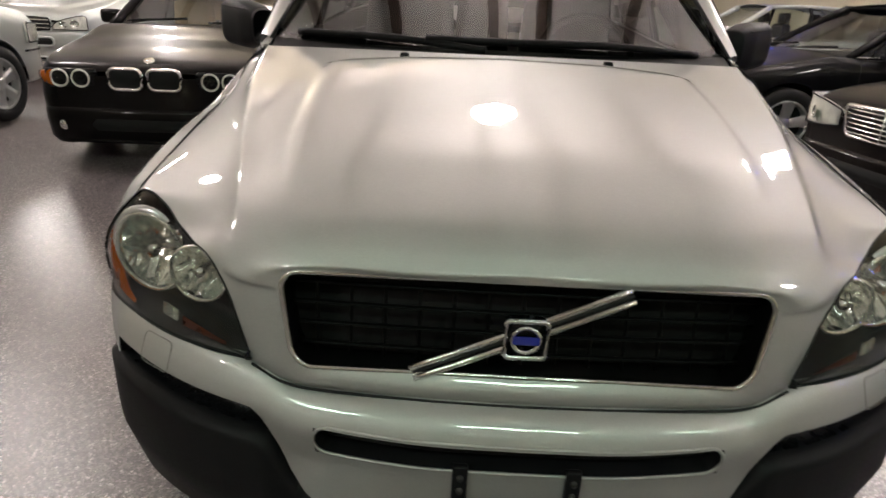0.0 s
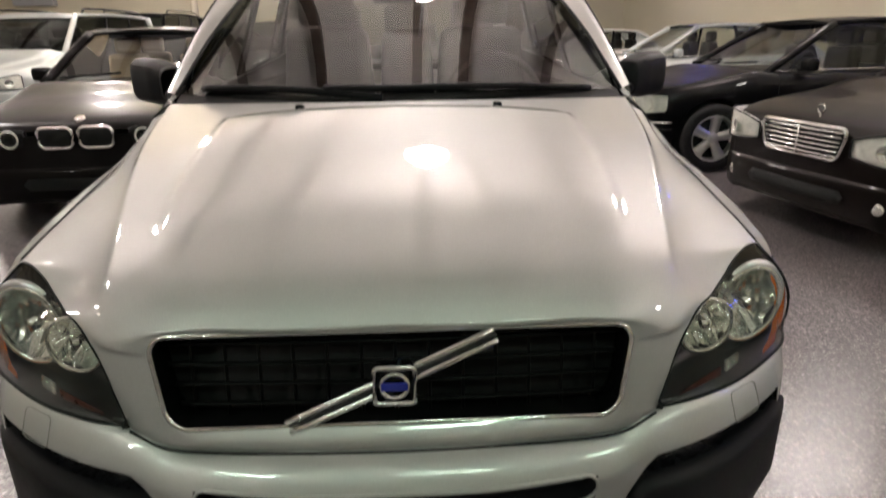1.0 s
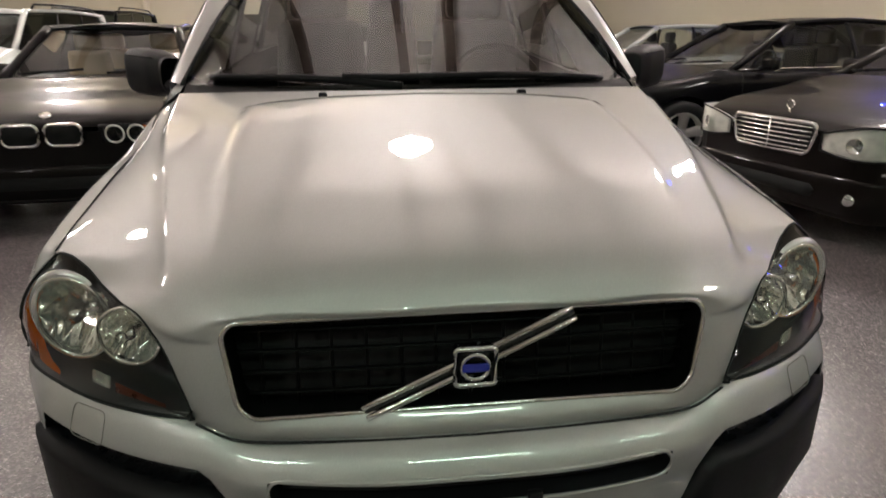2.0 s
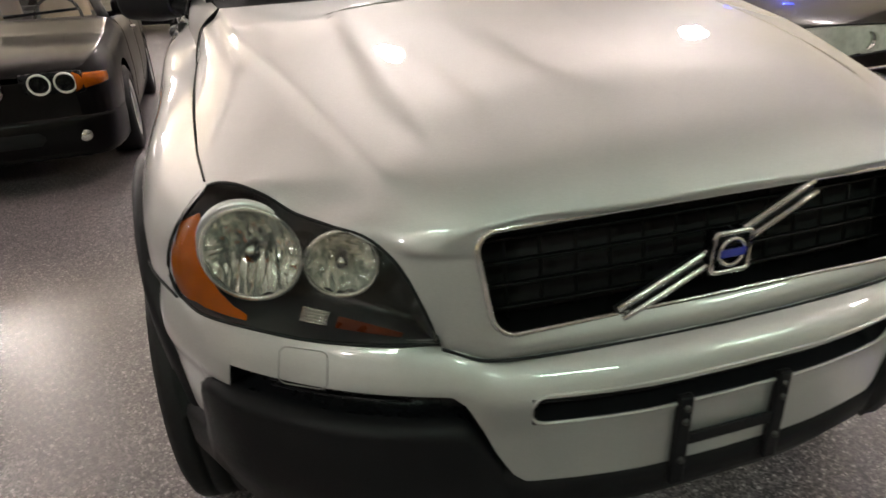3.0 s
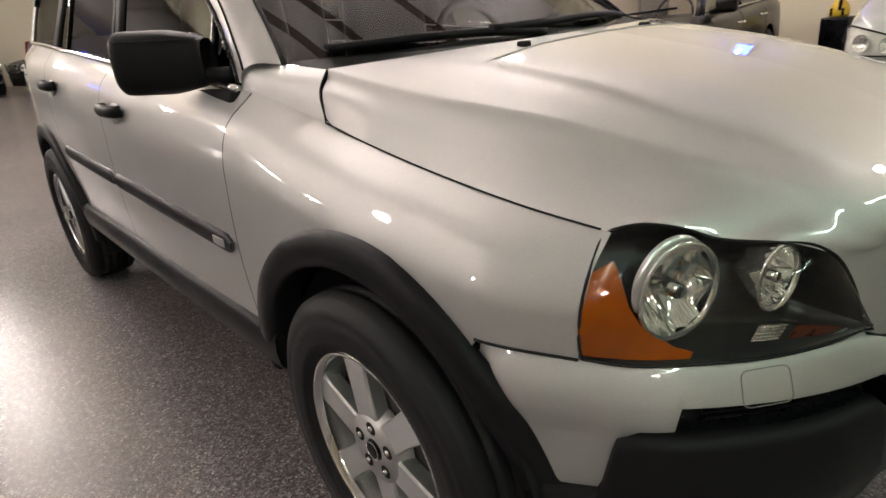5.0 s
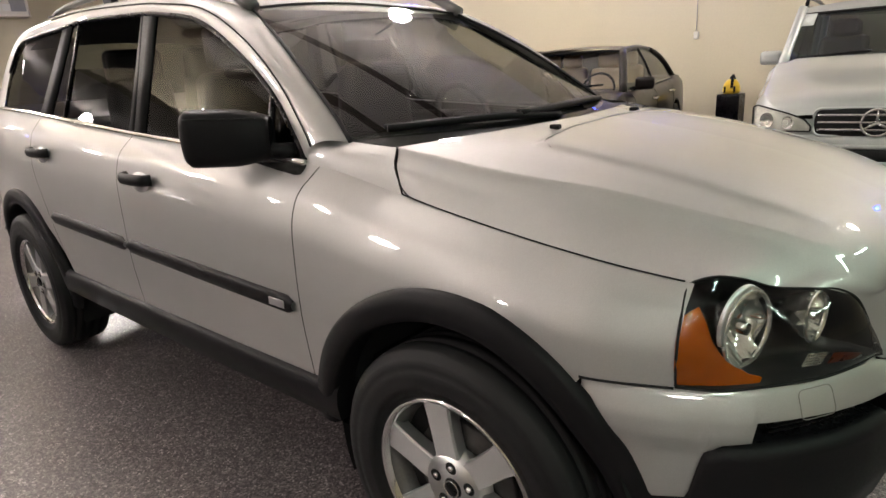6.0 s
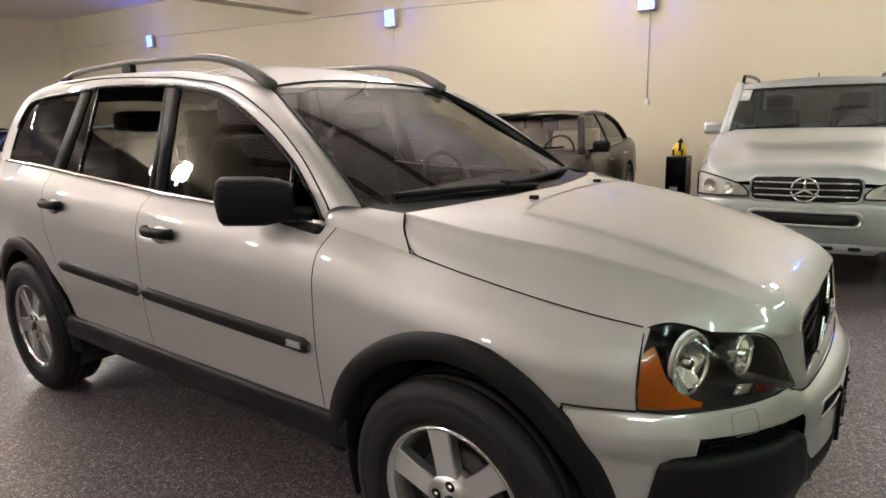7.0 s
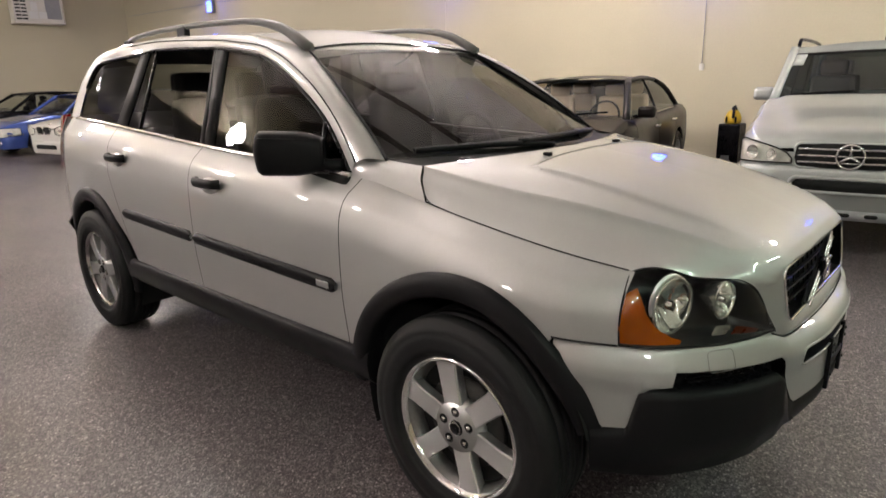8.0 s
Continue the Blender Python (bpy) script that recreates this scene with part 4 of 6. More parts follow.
            if r > 0.06:
                arc = np.linspace(radians(55), radians(190), 24) if s > 0 else np.linspace(radians(125), radians(-10), 24)
                rows = [[(q * math.cos(a), y, q * math.sin(a)) for q, y in ((r * 1.05, -0.010), (r * (1.05 + 0.08 * math.sin(math.pi * k / 23)), -0.014), (r * (1.05 + 0.16 * math.sin(math.pi * k / 23) ** 0.7), -0.002))] for k, a in enumerate(arc)]
                part("shroud", sheet("shroud", grid(rows, flip=s < 0)), ALLOY, bowl, "pale shroud round the main lamp")
            part("bulb_shield", sheet("bulb_shield", lathe([(-0.012, 0.001), (-0.012, r * 0.16), (0.02, r * 0.22), (0.04, r * 0.2)], 18, "y")), CHROME, bowl)
            part("bezel", sheet("bezel", tube([(r * 1.03 * math.cos(a), -0.012, r * 1.03 * math.sin(a)) for a in np.linspace(0, 2 * math.pi, 41)[:-1]], 0.0026, 8, True)), REFLECTOR, bowl)
        # ribbed clear block of the side light
        block = part("side_light", sheet("side_light", surf(12, 15, 0.14, 0.29, 0.024, 4)), CHROME, lamp, "ribbed clear side light")
        for k in range(5):
            line = [side(lamp_surface(i, 0.145 + 0.033 * k, 0.022)) for i in (12, 13, 14, 15)]
            part("rib", sheet("rib", tube(line, 0.0019, 6)), REFLECTOR, block)

    # ---- wheel arch lips and sills
    for c in (HUB_F, HUB_R):
        rows = []
        a0, a1 = (15, 177) if c == HUB_F else (-6, 198)
        for a in np.linspace(radians(a0), radians(a1), 60):
            ring = []
            for r, d in ((0.503, -0.006), (0.502, 0.012), (0.492, 0.022), (0.455, 0.026), (0.432, 0.022), (0.425, 0.008), (0.428, -0.06)):
                if c == HUB_F:
                    r *= 1 - 0.045 * min(1, max(0, (math.cos(a) - 0.25) / 0.5))
                y, z = c - r * math.cos(a), HUB_Z + r * math.sin(a)
                ring.append((-(flank_x(min(max(y, 0.40), 4.42), max(0.36, min(z, 0.85))) + d), y, z))
            rows.append(ring)
        pair("arch_cladding", grid(rows, flip=True), PLASTIC, label="black plastic wheel arch lip")
        rows = [[(-(0.86 - 0.42 * k / 6), c - 0.445 * math.cos(a), HUB_Z + 0.445 * math.sin(a)) for k in range(7)] for a in np.linspace(radians(14 if c == HUB_F else -20), radians(200), 40)]
        wells = pair("wheel_well", grid(rows), GAP)
        for s in (-1, 1):
            v = [(s * 0.44, c - 0.445 * math.cos(a), HUB_Z + 0.445 * math.sin(a)) for a in np.linspace(radians(-20), radians(200), 40)]
            part("well_back", mesh_from("well_back", v, [tuple(range(40))]), GAP, wells[0])
    rows = []
    for y in np.linspace(1.30, 3.32, 50):
        x = flank_x(y, 0.5)
        rows.append([(-(x + d), y, z) for z, d in ((0.515, -0.004), (0.512, 0.010), (0.50, 0.020), (0.46, 0.024), (0.41, 0.016), (0.375, -0.02), (0.37, -0.12))])
    pair("sill_cladding", grid(rows, flip=True), PLASTIC, label="black plastic sill cladding")
    part("underbody", box((1.5, 3.7, 0.16), (0, 2.4, 0.40), 0.03), GAP, car)
    # ---- mouldings and handles
    for ya, yb in ((1.448, 2.478), (2.502, 3.265)):
        rows = []
        for y in np.linspace(ya, yb, 40):
            e = min(1, (y - ya + 0.002) / 0.02, (yb - y + 0.002) / 0.03)
            zc = float(np.interp(y, [1.44, 3.27], [0.722, 0.778]))
            h = 0.027 * math.sqrt(max(0.02, 1 - (1 - e) ** 2))
            x = flank_x(y, zc)
            rows.append([(-(flank_x(y, zc + k * h) + d), y, zc + k * h) for k, d in ((1, 0), (0.9, 0.009), (0.3, 0.013), (-0.3, 0.013), (-0.9, 0.009), (-1, 0))])
        pair("side_moulding", grid(rows, flip=True), PLASTIC, label="black rubbing strip")
    for s in (-1, 1):
        x = s * (flank_x(1.51, 0.722) + 0.0145)
        part("moulding_badge", box((0.004, 0.07, 0.024), (x, 1.515, 0.724), 0.002), ALLOY, car, "small grey plate on the strip", )
        for yc, zc, door in ((2.30, 1.015, front_doors), (3.27, 1.067, rear_doors)):
            d = door[0 if s < 0 else 1]
            x = flank_x(yc, zc)
            path = [(s * (x + o), yc + a, zc + 0.008) for a, o in ((-0.10, 0.004), (-0.085, 0.026), (-0.03, 0.034), (0.04, 0.034), (0.08, 0.028), (0.095, 0.004))]
            h = part("door_handle", sheet("door_handle", tube(spline(path, 18), 0.021, 10, flat=0.65)), PLASTIC, d, "black door handle")
            cup = [(s * (flank_x(yc + 0.075 * math.cos(a), zc + 0.035 * math.sin(a)) + 0.0015), yc + 0.075 * math.cos(a), zc - 0.006 + 0.035 * math.sin(a)) for a in np.linspace(0, 2 * math.pi, 24)[:-1]]
            part("handle_cup", mesh_from("handle_cup", *plate(cup, (s * 0.001, 0, 0), s > 0)), ALLOY, h)

    # ---- greenhouse
    def win_x(y, z):
        return float(np.interp(y, [1.4, 2.0, 3.1, 3.8, 4.2], [0.79, 0.805, 0.81, 0.79, 0.755])) - 0.33 * (z - flank_top(min(max(y, 1.4), 4.4)))
    def at_win(y, z, d=0.0):
        return (-(win_x(y, z) + d), y, z)
    W = [(1.462, 1.112), (1.511, 1.166), (1.645, 1.292), (1.868, 1.429), (2.108, 1.534), (2.36, 1.576), (2.50, 1.590), (3.067, 1.612), (3.26, 1.602), (3.60, 1.593), (3.777, 1.581), (3.90, 1.555), (4.00, 1.48), (4.055, 1.394), (4.093, 1.256)]
    S = [(1.440, 1.150), (1.470, 1.185), (1.613, 1.320), (1.819, 1.457), (2.071, 1.566), (2.368, 1.612), (2.50, 1.625), (3.00, 1.650), (3.30, 1.650), (3.62, 1.638), (3.80, 1.622), (3.96, 1.585), (4.07, 1.50), (4.13, 1.40), (4.19, 1.262)]
    R = [(0.722, 1.352, 1.156), (0.700, 1.424, 1.215), (0.658, 1.592, 1.335), (0.602, 1.788, 1.456), (0.548, 1.980, 1.556), (0.558, 2.29, 1.632), (0.562, 2.53, 1.652), (0.566, 3.00, 1.672), (0.570, 3.40, 1.672), (0.572, 3.75, 1.655), (0.575, 3.95, 1.635), (0.585, 4.15, 1.585), (0.62, 4.27, 1.50), (0.655, 4.34, 1.40), (0.69, 4.41, 1.262)]
    nW = spline([at_win(y, z, 0.004) for y, z in W], 90)
    nS = spline([at_win(y, z, 0.010) for y, z in S], 90)
    nR = spline([(-x, y, z) for x, y, z in R], 90)
    rows = []
    for a, b, c in zip(nW, nS, nR):
        mid = (b + c) / 2 + np.array((-0.012, 0, 0.012))
        rows.append([tuple(p) for p in spline([a, b, mid, c], 12)])
    pair("cant_rail", grid(rows), SILVER)
    # seam line of the door frames
    pair("frame_gap", tube(nS[:62] + np.array((-0.0015, 0, 0.001)), 0.0028, 6), GAP)
    # bright strip along the foot of the windows
    foot = [(-(win_x(y, flank_top(y)) + 0.010), y, flank_top(y) + 0.004) for y in np.linspace(1.455, 4.10, 60)]
    pair("window_strip", tube(foot, 0.0105, 8), CHROME, label="bright window strip")
    # black pillar covers and the rubber frame round the panes
    pair("window_seal", tube(nW[:84], 0.008, 8), BLACKGLOSS)
    for pts in ([(2.385, 1.155), (2.455, 1.160), (2.500, 1.592), (2.405, 1.580)], [(2.46, 1.160), (2.50, 1.165), (2.515, 1.592), (2.503, 1.592)],
                [(3.30, 1.222), (3.43, 1.236), (3.262, 1.602), (3.16, 1.610)]):
        o = [at_win(y, z, 0.004) for y, z in pts]
        pair("pillar_cover", plate(o, (0.012, 0, 0)), RUBBER)
    for pts in ([(1.62, 1.118), (1.635, 1.119), (1.655, 1.295), (1.642, 1.290)], [(3.118, 1.208), (3.135, 1.209), (3.085, 1.61), (3.068, 1.612)]):
        pair("window_bar", plate([at_win(y, z, 0.006) for y, z in pts], (0.012, 0, 0)), BLACKGLOSS)
    def pane(name, pts, mat, only=""):
        # a slightly bowed pane over an outline fan
        c = np.mean(pts, 0)
        rim = spline([(*p, 0) for p in pts] + [(*pts[0], 0)], 60, sharp=True)[:-1, :2]
        rows = []
        for t in np.linspace(0.02, 1, 9):
            rows.append([at_win(*(c + (p - c) * t), 0.0015 * (1 - t * t) - 0.003) for p in rim])
        v, f = grid(rows, closed=True)
        f.append(tuple(range(len(rim)))[::-1])
        shapes = {"right": [(v, f)], "left": [mirror((v, f))], "": [(v, f), mirror((v, f))]}[only]
        for q in shapes:
            part(name, sheet(name, q), mat, car)
    pane("front_pane", [(1.63, 1.115), (2.39, 1.150), (2.41, 1.578), (2.36, 1.576), (2.108, 1.534), (1.868, 1.429), (1.66, 1.30)], GLASS)
    pane("quarter_pane", [(1.475, 1.110), (1.625, 1.114), (1.645, 1.285), (1.515, 1.166)], PRIVACY)
    pane("rear_pane_lowered", [(2.50, 1.162), (3.118, 1.205), (3.115, 1.420), (2.51, 1.400)], PRIVACY, "right")
    pane("rear_pane", [(2.50, 1.162), (3.118, 1.205), (3.07, 1.612), (2.515, 1.590)], PRIVACY, "left")
    pane("fixed_pane", [(3.135, 1.208), (3.30, 1.22), (3.165, 1.61), (3.088, 1.612)], PRIVACY)
    pane("rear_quarter_pane", [(3.43, 1.236), (4.09, 1.256), (4.055, 1.394), (4.00, 1.48), (3.90, 1.555), (3.777, 1.581), (3.60, 1.593), (3.265, 1.602)], PRIVACY)
    # roof
    edge = spline([(-x, y, z) for x, y, z in R[4:12]], 50)
    rows = []
    for p in edge:
        crown = 0.045 * min(1, (p[1] - 1.80) / 0.5)
        lead = 0.10 * max(0, 1 - (p[1] - 1.97) / 0.5)
        rows.append([(p[0] * (1 - 2 * t), p[1] + lead * (1 - (1 - 2 * t) ** 2), p[2] + crown * (1 - (1 - 2 * t) ** 2)) for t in np.linspace(0, 1, 31)])
    part("roof", sheet("roof", grid(rows, flip=True)), SILVER, car)
    # tailgate glass
    rows = []
    tail = spline([(-x, y, z) for x, y, z in R[11:]], 14)
    for p in tail:
        rows.append([(p[0] * (1 - 2 * t), p[1] + 0.10 * (1 - (1 - 2 * t) ** 2), p[2] + 0.03 * (1 - (1 - 2 * t) ** 2) * (p[2] - 1.26) / 0.32) for t in np.linspace(0, 1, 21)])
    part("rear_window", sheet("rear_window", grid(rows, flip=True)), GLASS, car)
    # windscreen
    rows = []
    for t in np.linspace(0, 1, 22):
        row = []
        for k in np.linspace(-1, 1, 33):
            b = np.array((0.712 * k, 1.085 + 0.262 * k * k, 1.150 + 0.005 * k * k))
            c = np.array((0.543 * k, 2.085 - 0.100 * k * k, 1.598 - 0.040 * k * k))
            p = b + (c - b) * t
            p[2] += 0.012 * math.sin(math.pi * t) * (1 - 0.35 * k * k)
            row.append(tuple(p))
        rows.append(row)
    ws = part("windscreen", sheet("windscreen", grid(rows)), SCREEN, car, "raked windscreen reflecting the ceiling")
    for s in (-1, 1):
        path = [(s * x, y - 0.004, z + 0.002) for x, y, z in [(r[0], r[1], r[2]) for r in R[:5]]]
        part("screen_edge", sheet("screen_edge", tube(spline(path, 30), 0.006, 8)), RUBBER, ws)
    path = [(0.543 * k, 2.085 - 0.100 * k * k, 1.601 - 0.040 * k * k) for k in np.linspace(-1, 1, 25)]
    part("screen_top_edge", sheet("screen_top_edge", tube(path, 0.005, 8)), RUBBER, ws)
    # cowl grille and wipers
    rows = []
    for k in np.linspace(-1, 1, 41):
        rows.append([(0.688 * k, 1.034 + 0.168 * abs(k) ** 1.7, 1.140), (0.70 * k, 1.06 + 0.22 * k * k, 1.140), (0.71 * k, 1.105 + 0.26 * k * k, 1.158 + 0.005 * k * k)])
    part("cowl_grille", sheet("cowl_grille", grid(rows, flip=True)), PLASTIC, car)
    for pts in ([(0.60, 1.285, 1.168), (0.30, 1.165, 1.186), (-0.05, 1.125, 1.186), (-0.22, 1.13, 1.187)], [(-0.05, 1.095, 1.165), (-0.30, 1.155, 1.183), (-0.55, 1.27, 1.183), (-0.62, 1.305, 1.182)]):
        arm = part("wiper", sheet("wiper", tube(spline(pts, 24), 0.011, 6)), PLASTIC, car, "black wiper arm and blade")
        q = spline(pts, 24)
        part("wiper_blade", sheet("wiper_blade", tube(q[6:] + np.array((0, 0.012, 0.004)), 0.008, 6)), RUBBER, arm)
    # roof rails
    for s in (-1, 1):
        pts = [(0.550, 1.965, 1.562), (0.550, 2.05, 1.612), (0.550, 2.16, 1.660), (0.552, 2.35, 1.698), (0.554, 2.62, 1.714), (0.556, 2.99, 1.724), (0.556, 3.36, 1.722), (0.555, 3.63, 1.705), (0.553, 3.81, 1.660)]
        rail = part("roof_rail", sheet("roof_rail", tube([(s * x, y, z) for x, y, z in spline(pts, 48)], [0.0145 + 0.012 * max(0, 1 - i / 12) for i in range(48)], 12, flat=0.9)), RAILGREY, car, "grey roof rail")
        for y, z in ((3.02, 1.69), (3.70, 1.66)):
            part("rail_foot", box((0.03, 0.10, 0.08), (s * 0.556, y, z), 0.012), PLASTIC, rail)
    # ---- mirrors
    for s in (-1, 1):
        along, across = np.array((0.70, 0.714)), np.array((0.714, -0.70))
        def mirror_at(u, d, z):
            p = np.array((0.812, 1.575)) + along * u + across * d
            return (s * p[0], p[1], z)
        m = []
        for a in np.linspace(0, 1, 19):
            end = max(0.0, (a - 0.86) / 0.14)
            h = 0.080 * math.sqrt(max(0.03, 1 - end ** 2.4)) * (0.70 + 0.30 * min(1, a / 0.40) ** 0.7)
            dpt = 0.058 * math.sqrt(max(0.04, 1 - end ** 2)) * (0.75 + 0.25 * min(1, a / 0.3))
            zc = 1.176 + 0.010 * a
            m.append([mirror_at(0.252 * a, -0.004 + dpt * math.copysign(abs(math.cos(t)) ** 0.75, math.cos(t)), zc + h * math.copysign(abs(math.sin(t)) ** 0.55, math.sin(t))) for t in np.linspace(0, 2 * math.pi, 29)[:-1]])
        v, f = grid(m, closed=True, flip=s > 0)
        f += [tuple(range(28)), tuple(range(len(v) - 28, len(v)))]
        mir = part("door_mirror", sheet("door_mirror", (v, f)), PLASTIC, car, "black door mirror")
        part("mirror_arm", sheet("mirror_arm", tube(spline([(s * 0.770, 1.540, 1.134), (s * 0.80, 1.555, 1.137), (s * 0.845, 1.600, 1.148)], 8), [0.036, 0.034, 0.032, 0.030, 0.029, 0.028, 0.028, 0.028], 10, flat=0.7, up=(0, 1, 0))), PLASTIC, mir)
        g_ = [mirror_at(0.130 + a, -0.062, 1.184 + b) for a, b in round_rect(0.20, 0.125, 0.03)]
        part("mirror_glass", mesh_from("mirror_glass", *plate(g_, (-0.003 * s, 0.003, 0), s > 0)), CHROME, mir)
        part("mirror_cap_line", sheet("mirror_cap_line", tube([mirror_at(0.240 * t, 0.046 + 0.008 * math.sin(math.pi * t), 1.232 + 0.010 * t) for t in np.linspace(0.12, 0.93, 12)], 0.0022, 6)), GAP, mir)

    # ---- cabin
    part("dashboard", box((1.36, 0.36, 0.20), (0, 1.52, 1.03), 0.06, 3), TRIM, car)
    part("cabin_floor", box((1.5, 2.9, 0.06), (0, 2.7, 0.52), 0.01), TRIM, car)
    for s in (-1, 1):
        part("door_lining", box((0.05, 2.5, 0.55), (s * 0.80, 2.7, 0.83), 0.02), TRIM, car)
    rows = [[(p[0] * 0.96, p[1], p[2] - 0.03) for p in r] for r in [[(e[0] * (1 - 2 * t), e[1], e[2] + 0.03 * (1 - (1 - 2 * t) ** 2)) for t in np.linspace(0, 1, 15)] for e in edge[6:]]]
    part("headliner", sheet("headliner", grid(rows)), GREYTRIM, car)
    wheel_c = (0.36, 1.80, 1.08)
    sw = part("steering_wheel", sheet("steering_wheel", tube([(wheel_c[0] + 0.185 * math.cos(a), wheel_c[1] + 0.06 * math.sin(a), wheel_c[2] + 0.175 * math.sin(a)) for a in np.linspace(0, 2 * math.pi, 33)[:-1]], 0.015, 8, True)), TRIM, car)
    part("wheel_hub", box((0.16, 0.05, 0.12), wheel_c, 0.02), TRIM, sw)
    for a in (0, 180, 270):
        c, q = math.cos(radians(a)), math.sin(radians(a))
        part("wheel_spoke", sheet("wheel_spoke", tube([wheel_c, (wheel_c[0] + 0.185 * c, wheel_c[1] + 0.06 * q, wheel_c[2] + 0.175 * q)], 0.014, 6)), TRIM, sw)
    for x, y in ((-0.36, 2.18), (0.36, 2.18), (-0.40, 3.05), (0.0, 3.05), (0.40, 3.05)):
        w = 0.50 if y < 2.5 else 0.38
        seat = part("car_seat", box((w, 0.50, 0.18), (x, y - 0.12, 0.74), 0.05, 3), LEATHER, car, "dark leather seat")
        part("seat_back", box((w * 0.95, 0.15, 0.62), (x, y + 0.20, 1.06), 0.06, 3, (0.8, 1.0)), LEATHER, seat)
        part("headrest", box((0.26, 0.11, 0.17), (x, y + 0.22, 1.46 if y < 2.5 else 1.42), 0.04, 3), LEATHER, seat)
    part("interior_mirror", box((0.24, 0.03, 0.07), (0, 2.02, 1.49), 0.015), TRIM, car)
    part("load_cover", box((1.3, 0.8, 0.04), (0, 3.9, 1.14), 0.01), TRIM, car)

    # ---- wheels
    def tyre_shape(R_, w):
        wall = [(0.40, 0.232), (0.47, 0.245), (0.478, 0.252), (0.484, 0.252), (0.494, 0.270), (0.50, 0.29), (0.497, 0.306), (0.492, 0.308), (0.489, 0.320), (0.485, 0.335), (0.470, R_ - 0.028), (0.44, R_ - 0.012), (0.40, R_ - 0.005), (0.33, R_ - 0.002)]
        tread = []
        for g in (0.25, 0.08):
            tread += [(g + 0.02, R_ - 0.001), (g + 0.015, R_ - 0.009), (g - 0.015, R_ - 0.009), (g - 0.02, R_ - 0.001)]
        half_ = wall + tread
        return [(-w * k, r) for k, r in half_] + [(w * k, r) for k, r in half_[::-1]]
    Rt = HUB_Z
    tyre_me = sheet("tyre", lathe(tyre_shape(Rt, 0.235), 72, "x"))
    rim_me = sheet("rim", lathe([(-0.095, 0.222), (-0.098, 0.236), (-0.090, 0.238), (-0.082, 0.226), (-0.06, 0.206), (0.05, 0.20), (0.09, 0.235)], 72, "x"))
    lip_me = sheet("rim_lip", lathe([(-0.086, 0.218), (-0.103, 0.226), (-0.104, 0.233), (-0.092, 0.239)], 72, "x"))
    def spoke_mesh():
        rows = []
        for r, w, h in ((0.050, 0.036, -0.088), (0.08, 0.036, -0.090), (0.13, 0.035, -0.0895), (0.18, 0.037, -0.088), (0.208, 0.040, -0.087), (0.224, 0.043, -0.086)):
            d = 0.04
            rows.append([(h + d, -w * 0.9, r), (h + 0.006, -w, r), (h, -w * 0.90, r), (h, w * 0.90, r), (h + 0.006, w, r), (h + d, w * 0.9, r)])
        v, f = grid(rows)
        return mesh_from("spoke", v, f, False)
    spoke_me = spoke_mesh()
    hub_me = sheet("hub", lathe([(-0.092, 0.0005), (-0.092, 0.034), (-0.091, 0.036), (-0.091, 0.082), (-0.05, 0.092)], 36, "x"))
    nut_me = sheet("wheel_nut", lathe([(-0.098, 0.0005), (-0.098, 0.0065), (-0.088, 0.0075)], 6, "x"))
    pocket_me = sheet("nut_pocket", lathe([(-0.0925, 0.0165), (-0.0930, 0.0005)], 16, "x"))
    cap_me = sheet("hub_cap", lathe([(-0.098, 0.0005), (-0.098, 0.022), (-0.090, 0.028)], 28, "x"))
    ring_me = sheet("cap_ring", lathe([(-0.0985, 0.019), (-0.1, 0.021), (-0.0985, 0.023)], 28, "x"))
    disc_me = sheet("brake_disc", lathe([(-0.045, 0.06), (-0.045, 0.150), (-0.03, 0.150)], 48, "x"))
    back_me = sheet("back_disc", lathe([(-0.03, 0.0005), (-0.03, 0.208)], 48, "x"))
    for s in (-1, 1):
        for c, spin in ((HUB_F, -12), (HUB_R, 21)):
            x = 0.805
            w = new("wheel")
            w.parent = car
            m = pose(s * x, c, HUB_Z) @ (Matrix.Identity(4) if s < 0 else pose(0, 0, 0, 0, 0, 180))
            w.matrix_basis = m @ pose(0, 0, 0, spin, 0, 0)
            tagged(w, "six-spoke silver alloy wheel with a black tyre")
            part("tyre", tyre_me, RUBBER, w)
            part("rim", rim_me, BARREL_SHADE, w)
            part("rim_lip", lip_me, CHROME, w)
            part("hub", hub_me, ALLOY, w)
            part("hub_cap", cap_me, BLACKGLOSS, w)
            part("cap_ring", ring_me, CHROME, w)
            part("brake_disc", disc_me, DARKMETAL, w)
            part("back_disc", back_me, GAP, w)
            for k in range(6):
                part("spoke", spoke_me, ALLOY, w, matrix=pose(0, 0, 0, 60 * k, 0, 0))
            for k in range(5):
                q = pose(0, 0, 0, 72 * k + 10, 0, 0) @ pose(0, 0, 0.054)
                part("nut_pocket", pocket_me, GAP, w, matrix=q)
                part("wheel_nut", nut_me, CHROME, w, matrix=q)
    part("axle", sheet("axle", tube([(-0.75, HUB_R, HUB_Z), (0.75, HUB_R, HUB_Z)], 0.04, 10)), DARKMETAL, car)
    part("axle", sheet("axle", tube([(-0.75, HUB_F, HUB_Z), (0.75, HUB_F, HUB_Z)], 0.04, 10)), DARKMETAL, car)
    return car


build_estate()


